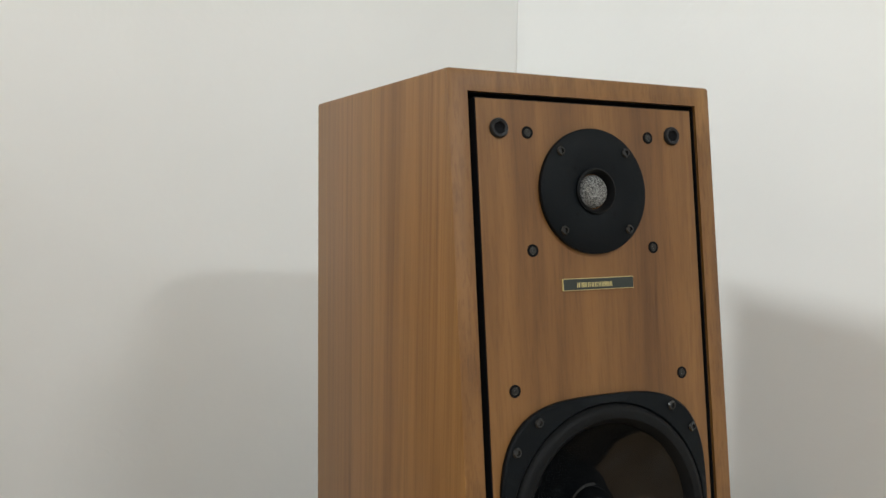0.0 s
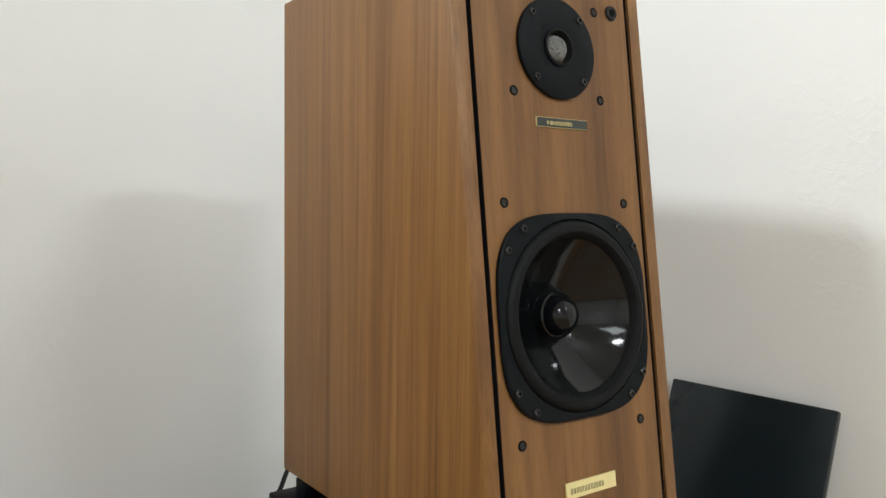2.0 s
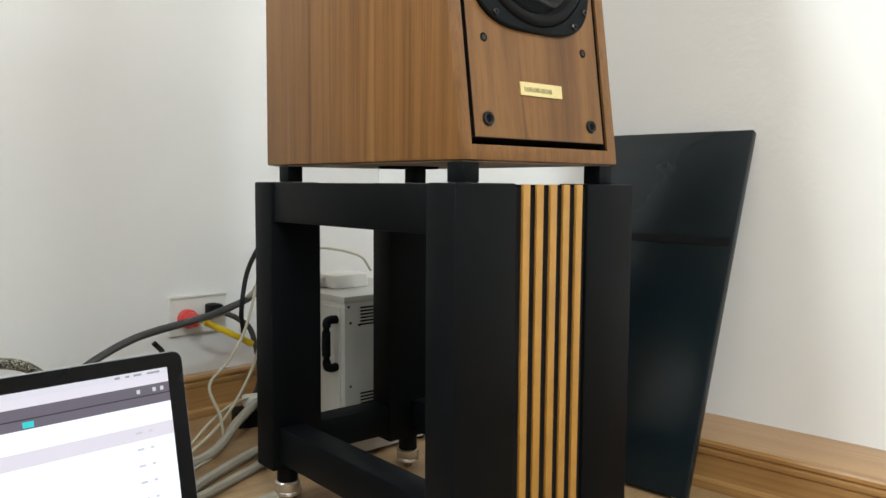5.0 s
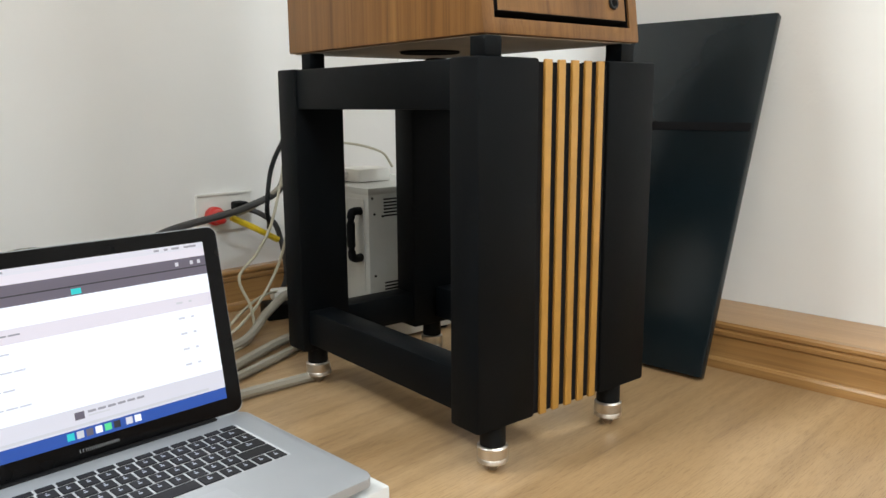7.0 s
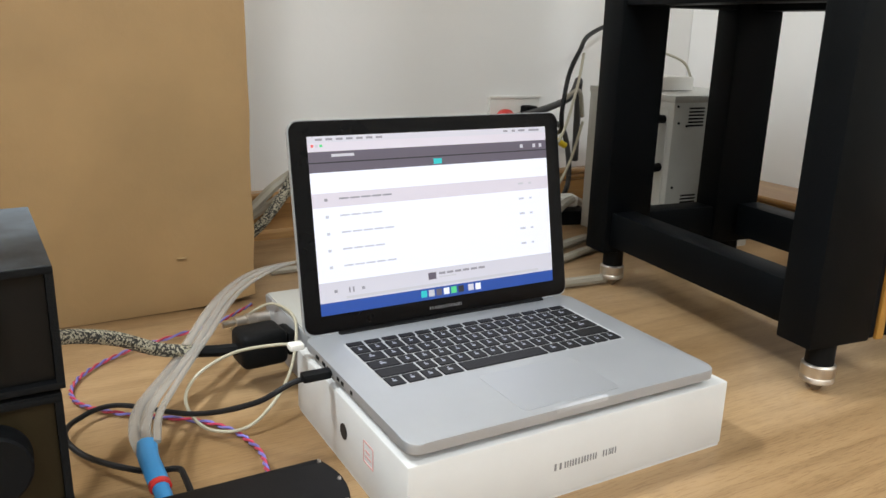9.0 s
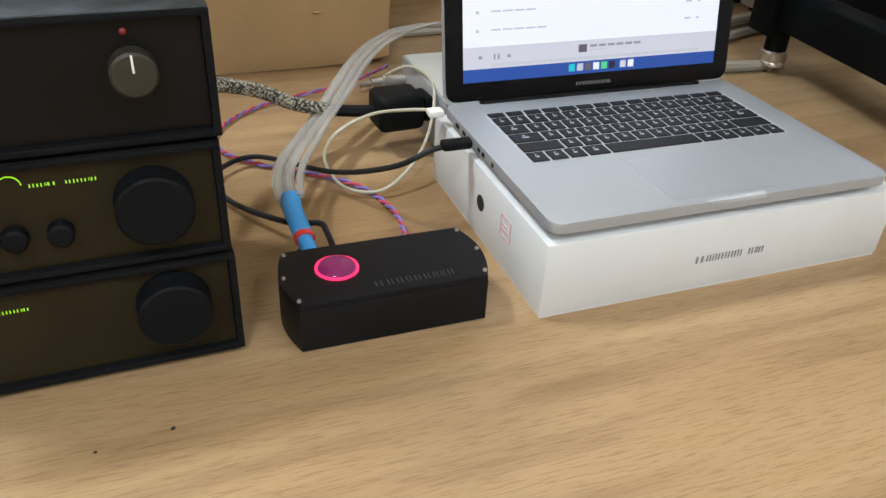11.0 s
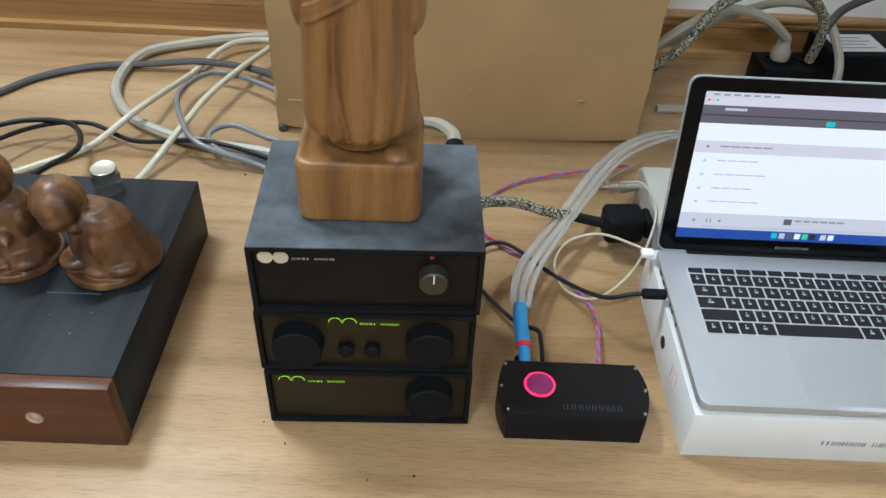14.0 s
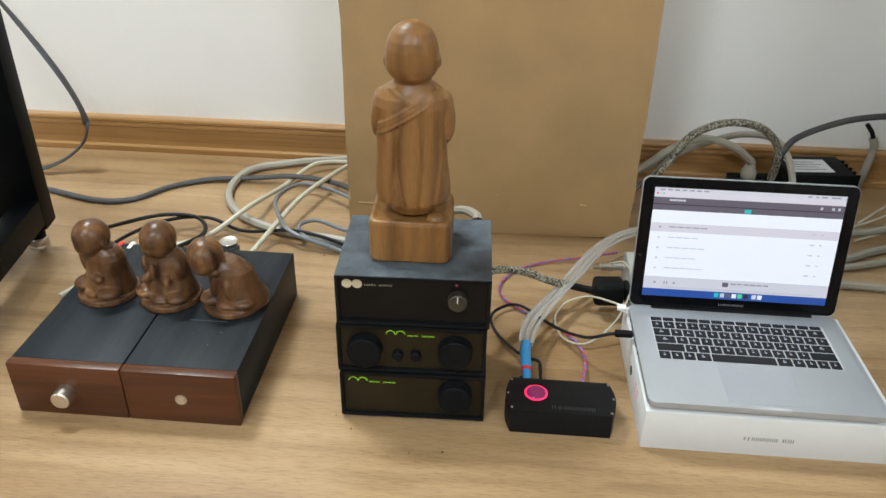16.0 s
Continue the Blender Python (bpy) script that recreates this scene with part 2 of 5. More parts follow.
M_BLACKWOOD = wood("black_stained_board", [(0.30, (0.008, 0.0105, 0.013)), (0.5, (0.0145, 0.018, 0.022)), (0.7, (0.023, 0.027, 0.032))], 1, across=60.0, along=3.0, rough=0.5)
M_BLACKWOOD.node_tree.nodes["Principled BSDF"].inputs["Specular IOR Level"].default_value = 0.15
M_PSU = plain("grey_painted_steel", (0.46, 0.46, 0.43), 0.4, var=0.05, bump=0.1, bump_scale=600)
M_SLOT = plain("dark_slot", (0.01, 0.01, 0.01), 0.8)
M_WHITEPLASTIC = plain("white_plastic", (0.74, 0.73, 0.69), 0.35, var=0.03, bump=0.02)
M_REDPLUG = plain("red_plastic", (0.62, 0.035, 0.03), 0.35)
M_YELLOW = plain("yellow_sleeve", (0.80, 0.58, 0.02), 0.4)
M_GREYCABLE = plain("grey_cable", (0.33, 0.305, 0.25), 0.45, var=0.08)
M_DARKCABLE = plain("dark_grey_cable", (0.05, 0.05, 0.052), 0.5)
M_BLACKCABLE = plain("black_cable", (0.014, 0.014, 0.015), 0.45)
M_WHITECABLE = plain("cream_cable", (0.46, 0.43, 0.33), 0.45, var=0.06)
M_BLUEGREY = plain("blue_grey_cable", (0.15, 0.155, 0.16), 0.45)
M_BRAID = braid("braided_sleeve", (0.025, 0.025, 0.022), (0.44, 0.41, 0.31), 560)
M_FLAT = plain("milky_cable_sleeve", (0.62, 0.60, 0.56), 0.22, var=0.08)
M_FLAT.node_tree.nodes["Principled BSDF"].inputs["Transmission Weight"].default_value = 0.65
M_TAPE = plain("blue_tape", (0.035, 0.24, 0.52), 0.5)
M_REDWIRE = plain("red_wire", (0.52, 0.05, 0.10), 0.4)
M_BLUEWIRE = plain("violet_wire", (0.20, 0.18, 0.55), 0.4)
M_LABEL = plain("silver_label", (0.62, 0.62, 0.64), 0.4)
M_DEBRIS = plain("dark_crumb", (0.03, 0.02, 0.015), 0.8)


# ---- mesh helpers ----
def done(bm, name, mat, smooth=False):
    me = bpy.data.meshes.new(name)
    bmesh.ops.recalc_face_normals(bm, faces=bm.faces)
    bm.to_mesh(me)
    bm.free()
    me.materials.append(mat)
    if smooth:
        me.polygons.foreach_set("use_smooth", [True] * len(me.polygons))
        me.set_sharp_from_angle(angle=radians(38))
    return me


def part(name, bm, mat, parent, label="", smooth=True, m=None):
    ob = new(name, done(bm, name, mat, smooth))
    ob.parent = parent
    if m is not None:
        ob.matrix_local = m
    return tagged(ob, label)


def thing(name, label, category, m=Matrix(), group="", kind=""):
    ob = new(name)
    ob.empty_display_size = 0.02
    ob.matrix_world = m
    return tagged(ob, label, category, group, kind)


def single(name, bm, mat, label, category, m=Matrix(), group="", kind="", smooth=True):
    ob = new(name, done(bm, name, mat, smooth))
    ob.matrix_world = m
    return tagged(ob, label, category, group, kind)


def box(x0, y0, z0, x1, y1, z1, bevel=0.0, seg=2, bm=None):
    b = bm or bmesh.new()
    vs = [b.verts.new(p) for p in ((x0, y0, z0), (x1, y0, z0), (x1, y1, z0), (x0, y1, z0), (x0, y0, z1), (x1, y0, z1), (x1, y1, z1), (x0, y1, z1))]
    fs = [b.faces.new([vs[i] for i in f]) for f in ((3, 2, 1, 0), (4, 5, 6, 7), (0, 1, 5, 4), (1, 2, 6, 5), (2, 3, 7, 6), (3, 0, 4, 7))]
    if bevel:
        es = list({e for f in fs for e in f.edges})
        bmesh.ops.bevel(b, geom=es, offset=bevel, segments=seg, profile=0.5, affect="EDGES")
    return b


def prism(outline, z0, z1, bevel=0.0, bm=None):
    """A flat outline (x, y) raised from z0 to z1."""
    b = bm or bmesh.new()
    lo = [b.verts.new((x, y, z0)) for x, y in outline]
    hi = [b.verts.new((x, y, z1)) for x, y in outline]
    n = len(outline)
    top = b.faces.new(hi)
    b.faces.new(lo[::-1])
    for i in range(n):
        b.faces.new((lo[i], lo[(i + 1) % n], hi[(i + 1) % n], hi[i]))
    if bevel:
        bmesh.ops.bevel(b, geom=list(top.edges), offset=bevel, segments=2, profile=0.5, affect="EDGES")
    return b


def rounded(x0, y0, x1, y1, r, n=5):
    out = []
    for cx, cy, a in ((x1 - r, y1 - r, 0), (x0 + r, y1 - r, 90), (x0 + r, y0 + r, 180), (x1 - r, y0 + r, 270)):
        for k in range(n + 1):
            t = radians(a + 90 * k / n)
            out.append((cx + r * math.cos(t), cy + r * math.sin(t)))
    return out


def lathe(profile, seg=32, shape=None, bm=None):
    """Turns (radius, z) rows about z. shape(angle) may scale the radius of rows marked by a third value 1."""
    b = bm or bmesh.new()
    rings = []
    for row in profile:
        r, z, k = row[0], row[1], row[2] if len(row) > 2 else 0
        if r < 1e-6:
            rings.append([b.verts.new((0, 0, z))])
            continue
        ring = []
        for i in range(seg):
            a = 2 * math.pi * i / seg
            rr = r * (shape(a) if k and shape else 1.0)
            ring.append(b.verts.new((rr * math.cos(a), rr * math.sin(a), z)))
        rings.append(ring)
    for p, q in zip(rings, rings[1:]):
        for i in range(seg):
            j = (i + 1) % seg
            if len(p) == 1 and len(q) == 1:
                continue
            if len(p) == 1:
                b.faces.new((p[0], q[i], q[j]))
            elif len(q) == 1:
                b.faces.new((p[i], p[j], q[0]))
            else:
                b.faces.new((p[i], p[j], q[j], q[i]))
    return b


def spline(pts, per=10):
    """A smooth line through the points."""
    p = [Vector(q) for q in pts]
    p = [2 * p[0] - p[1]] + p + [2 * p[-1] - p[-2]]
    out = []
    for i in range(1, len(p) - 2):
        a, b, c, d = p[i - 1 : i + 3]
        for k in range(per):
            t = k / per
            out.append(0.5 * (2 * b + (c - a) * t + (2 * a - 5 * b + 4 * c - d) * t * t + (3 * b - a - 3 * c + d) * t ** 3))
    out.append(p[-2])
    return out


def tube(pts, r, seg=8, per=10, flat=1.0, bm=None, smooth_line=True):
    """A cable along the points; flat widens it sideways into a ribbon."""
    b = bm or bmesh.new()
    line = spline(pts, per) if smooth_line else [Vector(q) for q in pts]
    rings = []
    for i, c in enumerate(line):
        d = (line[min(i + 1, len(line) - 1)] - line[max(i - 1, 0)]).normalized()
        side = d.cross(Vector((0, 0, 1)))
        side = side.normalized() if side.length > 0.05 else Vector((1, 0, 0))
        up = side.cross(d).normalized()
        rings.append([b.verts.new(c + side * (r * flat * math.cos(2 * math.pi * k / seg)) + up * (r * math.sin(2 * math.pi * k / seg))) for k in range(seg)])
    for p, q in zip(rings, rings[1:]):
        for k in range(seg):
            b.faces.new((p[k], p[(k + 1) % seg], q[(k + 1) % seg], q[k]))
    b.faces.new(rings[0][::-1])
    b.faces.new(rings[-1])
    return b


def cable(name, pts, r, mat, label, flat=1.0, category="cable"):
    return single(name, tube(pts, r, flat=flat), mat, label, category, group="cables on the floor")


def bars(parent, m, x, y, widths, h, mat, gap=0.25, name="lettering"):
    """A word that cannot be lettered: plain upright bars of its size, joined."""
    b = bmesh.new()
    for i, w in enumerate(widths):
        for k in (0.0, 0.62):
            box(x + w * k, y, 0, x + w * (k + 0.20), y + h * 0.82, 0.0006, bm=b)
        x += w * (1 + gap)
    return part(name, b, mat, parent, smooth=False, m=m)


def ellipsoid(c, r, rot=(0, 0, 0), bm=None, sub=3):
    b = bm or bmesh.new()
    bmesh.ops.create_icosphere(b, subdivisions=sub, radius=1.0, matrix=pose(*c, *rot) @ Matrix.Diagonal((*r, 1)))
    return b


def melt(ob, voxel, rounds):
    """Runs the pieces of a carved figure into one skin."""
    re = ob.modifiers.new("skin", "REMESH")
    re.mode, re.voxel_size, re.use_smooth_shade = "VOXEL", voxel, True
    sm = ob.modifiers.new("polish", "SMOOTH")
    sm.iterations, sm.factor = rounds, 0.5
    return ob


# ---- the room ----
BACK = pose(1.318, 1.470, 0)
single("floor", box(-3.6, -3.9, -0.05, 1.45, 1.95, 0.0), M_FLOOR, "light oak laminate floor with long grain", "floor", kind="structure", smooth=False)
single("ceiling", box(-3.6, -3.9, 2.8, 1.45, 1.95, 2.9), M_CEIL, "plain white painted ceiling", "ceiling", kind="structure", smooth=False)
single("wall_back", box(-4.9, 0, -0.02, 0.12, 0.12, 2.8), M_WALL, "white painted plaster wall with trowel marks", "wall", BACK, kind="structure", smooth=False)
single("wall_side", box(1.318, -3.8, -0.02, 1.43, 1.469, 2.8), M_WALL, "white painted plaster wall with trowel marks", "wall", kind="structure", smooth=False)
single("wall_far", box(-3.5, -3.8, -0.02, -3.4, 1.6, 2.8), M_WALL, "plain white painted wall", "wall", kind="structure", smooth=False)
single("wall_front", box(-3.4, -3.8, -0.02, 1.317, -3.7, 2.8), M_WALL, "plain white painted wall", "wall", kind="structure", smooth=False)


def moulding(name, profile, length, m, mat, along):
    """A profile (depth, height) drawn out along x (0) or y (1)."""
    b = bmesh.new()
    ends = []
    for t in (0.0, length):
        ends.append([b.verts.new((t, -d, h) if along == 0 else (-d, t, h)) for d, h in profile])
    n = len(profile)
    for i in range(n):
        j = (i + 1) % n
        b.faces.new((ends[0][i], ends[0][j], ends[1][j], ends[1][i]))
    b.faces.new(ends[0])
    b.faces.new(ends[1][::-1])
    single(name, b, mat, "varnished wooden baseboard with stepped moulding", "baseboard", m, kind="structure", smooth=False)


def base_profile(deep, lip, h):
    return [(0, 0), (deep, 0), (deep, 0.013), (deep - 0.003, 0.017), (deep - 0.006, 0.018), (deep - 0.006, h - 0.026), (deep - 0.002, h - 0.022), (deep - 0.002, h - 0.016), (deep - 0.005, h - 0.013), (deep - 0.001, h - 0.009), (deep - 0.001, h - 0.004), (deep - 0.004, h), (0, h)]


moulding("baseboard_back", base_profile(0.025, 0, 0.088), 4.57, BACK @ pose(-4.717, 0, 0), M_BASE, 0)
moulding("baseboard_side", base_profile(0.146, 0, 0.079), 5.14, pose(1.318, -3.7, 0), M_BASE_Y, 1)


# ---- loudspeakers ----
W, D, H, RAKE = 0.2611, 0.4377, 0.6075, 0.0861
V = math.hypot(H, RAKE)
FRONT = Matrix(((1, 0, 0, 0), (0, RAKE / V, -H / V, 0), (0, H / V, RAKE / V, 0), (0, 0, 0, 1)))


def screw_head(r=0.0042):
    b = lathe([(r, -0.001), (r, 0.0012), (r * 0.75, 0.0022), (r * 0.5, 0.0022), (r * 0.45, 0.0006), (0, 0.0006)], 14)
    return b


def wedge(x0, x1, yf, yb, z0, z1, bm=None):
    """A block whose front follows the rake; yf is the depth behind the raked front."""
    b = bm or bmesh.new()
    k = RAKE / H
    vs = [b.verts.new(p) for p in ((x0, yf + k * z0, z0), (x1, yf + k * z0, z0), (x1, yb, z0), (x0, yb, z0), (x0, yf + k * z1, z1), (x1, yf + k * z1, z1), (x1, yb, z1), (x0, yb, z1))]
    for f in ((3, 2, 1, 0), (4, 5, 6, 7), (0, 1, 5, 4), (1, 2, 6, 5), (2, 3, 7, 6), (3, 0, 4, 7)):
        b.faces.new([vs[i] for i in f])
    return b


def holed_board(x0, y0, x1, y1, z0, z1, cx, cy, r):
    """A board with a round hole through it."""
    angles = sorted([2 * math.pi * i / 64 for i in range(64)] + [math.atan2(y - cy, x - cx) % (2 * math.pi) for x in (x0, x1) for y in (y0, y1)])
    b = bmesh.new()
    rows = []
    for a in angles:
        c, s = math.cos(a), math.sin(a)
        far = min(((x1 if c > 0 else x0) - cx) / c if abs(c) > 1e-9 else 9, ((y1 if s > 0 else y0) - cy) / s if abs(s) > 1e-9 else 9)
        rows.append([b.verts.new((cx + d * c, cy + d * s, z)) for d, z in ((r, z0), (r, z1), (far, z1), (far, z0))])
    for p, q in zip(rows, rows[1:] + rows[:1]):
        for i in range(4):
            j = (i + 1) % 4
            b.faces.new((p[i], q[i], q[j], p[j]))
    return b


def grown(profile, k):
    """The same profile k times as large."""
    return [(row[0] * k, row[1] * k, *row[2:]) for row in profile]


def loudspeaker(m):
    t = thing("loudspeaker", "walnut veneer loudspeaker with raked front, standing on black blocks", "loudspeaker", m, group="pair of loudspeakers")
    e = 0.0172
    body = bmesh.new()
    k = RAKE / H
    # outer shell with an open, recessed front
    def ring(inset, deep):
        pts = ((inset, inset), (W - inset, inset), (W - inset, H - inset), (inset, H - inset))
        return [body.verts.new((x, deep + k * z, z)) for x, z in pts]
    outer, inner, floor_ = ring(0, 0), ring(e, 0), ring(e, 0.048)
    back = [body.verts.new(p) for p in ((0, D, 0), (W, D, 0), (W, D, H), (0, D, H))]
    for i in range(4):
        j = (i + 1) % 4
        body.faces.new((outer[i], outer[j], inner[j], inner[i]))
        body.faces.new((inner[i], inner[j], floor_[j], floor_[i]))
        body.faces.new((outer[j], outer[i], back[i], back[j]))
    body.faces.new(floor_)
    body.faces.new(back[::-1])
    body.edges.ensure_lookup_table()
    rim = [ed for ed in body.edges if all(v in outer + back for v in ed.verts)]
    bmesh.ops.bevel(body, geom=rim, offset=0.0028, segments=2, profile=0.5, affect="EDGES")
    part("cabinet", body, M_WALNUT, t, "walnut veneer cabinet with vertical grain")
    part("underside", box(0.007, 0.007, -0.0013, W - 0.007, D - 0.007, -0.0005), M_UNDER, t, "pale raw board underside", smooth=False)
    part("port", lathe([(0.0, -0.0020), (0.036, -0.0020), (0.041, -0.0045), (0.043, -0.0015)], 36), M_GAP, t, "round black bass port", m=pose(0.124, 0.255, 0))
    # Black bed and side liners paint the deep shade of the groove.
    gap = prism(rounded(e + 0.0005, e + 0.0005, W - e - 0.0005, V - e - 0.0005, 0.001, 2), -0.0475, -0.0400)
    for x0, y0, x1, y1 in ((e, e, e + 0.0014, V - e), (W - e - 0.0014, e, W - e, V - e), (e + 0.0015, e, W - e - 0.0015, e + 0.0014), (e + 0.0015, V - e - 0.0014, W - e - 0.0015, V - e)):
        box(x0 + 0.0004, y0 + 0.0004, -0.0398, x1 + 0.0004, y1 - 0.0004, -0.0030, bm=gap)
    part("shadow_gap", gap, M_GAP, t, "gap round the baffle, its shade put in as black lining", smooth=False, m=FRONT)
    baf = part("baffle", holed_board(0.0243, 0.0262, W - 0.0233, V - 0.0222, -0.0145, -0.0010, 0.1295, 0.2515, 0.0930), M_WALNUT_V, t, "walnut veneered front baffle", m=FRONT)
    # Thin black strips over the veneer edge stand in for the gap's shade.
    edge = bmesh.new()
    x0, y0, x1, y1 = 0.0243, 0.0262, W - 0.0233, V - 0.0222
    for a, b, c, d in ((x0 - 0.0009, y0, x0 - 0.0001, y1), (x1 + 0.0001, y0, x1 + 0.0009, y1), (x0 - 0.0009, y0 - 0.0009, x1 + 0.0009, y0 - 0.0001), (x0 - 0.0009, y1 + 0.0001, x1 + 0.0009, y1 + 0.0009)):
        box(a, b, -0.0395, c, d, -0.0016, bm=edge)
    part("baffle_edge", edge, M_GAP, baf, "black strips that put the gap's shade on the baffle edge", smooth=False)
    cu = 0.1295
    # tweeter
    tw = thing_part("tweeter", lathe(grown([(0.0475, -0.0012), (0.0475, 0.0028), (0.0462, 0.0038), (0.0185, 0.0038), (0.0160, 0.0030), (0.0135, -0.0030), (0.0, -0.0030)], 1.09), 64), M_FLANGE, t, "black round tweeter with silver mesh dome", FRONT @ pose(cu - 0.0005, 0.5190, 0))
    part("dome", lathe(grown([(0.0128, -0.0028), (0.0124, 0.0010), (0.0095, 0.0050), (0.0050, 0.0071), (0, 0.0078)], 1.09), 36), M_MESH, tw, "silver mesh dome")
    part("surround", lathe(grown([(0.0165, 0.0034), (0.0175, 0.0055), (0.0160, 0.0062), (0.0140, 0.0030), (0.0132, -0.002)], 1.09), 40), M_RUBBER, tw)
    for a in (45, 135, 225, 315):
        part("screw", screw_head(0.0040), M_SCREW, tw, m=pose(0.0453 * math.cos(radians(a)), 0.0453 * math.sin(radians(a)), 0.0039))
        part("pin", lathe([(0.0015, 0), (0.0015, 0.0004), (0, 0.0002)], 8), M_GAP, tw, m=pose(0.0267 * math.cos(radians(a)), 0.0267 * math.sin(radians(a)), 0.0043))
    # woofer
    def frame_shape(a):
        c, s = abs(math.cos(a)), abs(math.sin(a))
        return ((c / 0.1005) ** 3.4 + (s / 0.1012) ** 3.4) ** (-1 / 3.4)
    wf = thing_part("woofer", lathe([(1.0, -0.0012, 1), (1.0, 0.0030, 1), (0.985, 0.0045, 1), (0.0952, 0.0052), (0.0935, 0.0030), (0.0925, -0.002)], 96, frame_shape), M_FLANGE, t, "black woofer with rubber surround and glossy cone", FRONT @ pose(cu, 0.2515, 0))
    part("surround", lathe(grown([(0.0852, 0.0035), (0.0838, 0.0062), (0.0800, 0.0082), (0.0750, 0.0074), (0.0715, 0.0035), (0.0700, 0.0000)], 1.1), 72), M_RUBBER, wf, "rubber roll surround")
    part("cone", lathe(grown([(0.0702, 0.0004), (0.0690, -0.0012), (0.0550, -0.0130), (0.0420, -0.0225), (0.0300, -0.0300), (0.0235, -0.0330), (0.0225, -0.0300), (0.0220, -0.0225), (0.0205, -0.0215), (0.0195, -0.0240), (0, -0.0240)], 1.1), 72), M_CONE, wf, "glossy black cone")
    part("dust_cap", lathe(grown([(0.0190, -0.0238), (0.0180, -0.0175), (0.0145, -0.0110), (0.0080, -0.0065), (0, -0.0050)], 1.1), 40), M_CONE, wf, "glossy black dome cap")
    for sx in (-1, 1):
        for sy in (-1, 1):
            for a, r in ((37.3, 0.1085), (52.7, 0.1080)):
                part("screw", screw_head(0.0042), M_SCREW, wf, m=pose(sx * r * math.cos(radians(a)), sy * r * math.sin(radians(a)), 0.0046))
    for u, v in ((0.0434, 0.5683), (0.2154, 0.5683), (0.0445, 0.0462), (0.2160, 0.0462)):
        part("grille_socket", lathe([(0.0080, -0.0015), (0.0080, 0.0008), (0.0070, 0.0022), (0.0050, 0.0018), (0.0046, -0.0004), (0.0044, -0.0008)], 24), M_SOCKET, baf, "round black grille socket", m=pose(u, v, 0))
        part("socket_hole", lathe([(0.0046, -0.0006), (0, -0.0006)], 20), M_GAP, baf, m=pose(u, v, 0))
    for u, v in ((0.0694, 0.5658), (0.1897, 0.5658), (0.0694, 0.4716), (0.1893, 0.4716), (0.0472, 0.3630), (0.2130, 0.3630), (0.0480, 0.1366), (0.2127, 0.1366)):
        part("screw_hole", lathe([(0.0052, -0.0012), (0.0050, -0.0004), (0.0034, -0.0008), (0, -0.0008)], 16), M_GAP, baf, m=pose(u, v, 0.0))
        part("screw", lathe([(0.0032, -0.0009), (0.0030, -0.0003), (0.0013, -0.0003), (0.0010, -0.0007), (0, -0.0007)], 14), M_STEELSCREW, baf, "sunk dark screw", m=pose(u, v, 0.0))
    p1 = part("maker_plate", box(0.0952, 0.4383, -0.001, 0.1652, 0.4480, 0.0006), M_PLATE_GOLD, t, "black maker plate with thin gold border", smooth=False, m=FRONT)
    part("plate_face", box(0.0956, 0.4387, 0.0006, 0.1648, 0.4476, 0.0010), M_PLATE_BLACK, p1, smooth=False)
    bars(p1, pose(0, 0, 0.0009), 0.1085, 0.4406, [0.0028, 0.0011, 0.0011, 0.0022, 0.0026, 0.0022, 0.0024, 0.0022, 0.0018, 0.0013, 0.0010, 0.0018, 0.0018], 0.0048, M_PLATE_GOLD, 0.45)
    p2 = part("model_plate", box(0.0979, 0.0765, -0.001, 0.1671, 0.0918, 0.0006), M_PLATE_GOLD, t, "gold model plate with dark lettering", smooth=False, m=FRONT)
    bars(p2, pose(0, 0, 0.0003), 0.1040, 0.0805, [0.0028, 0.0026, 0.0026, 0.0028, 0.0026, 0.0026, 0.0034, 0.0026, 0.0026, 0.0028, 0.0026, 0.0028], 0.0068, M_INK, 0.42)
    return t


def thing_part(name, bm, mat, parent, label, m):
    return part(name, bm, mat, parent, label, m=m)


loudspeaker(pose(0.6266, 0.5755, 0.5022, 0, 0, -7.13))

# ---- stands ----
SW, SD, SZ, ST = 0.300, 0.445, 0.0585, 0.4780
PX, PY = 0.090, 0.049


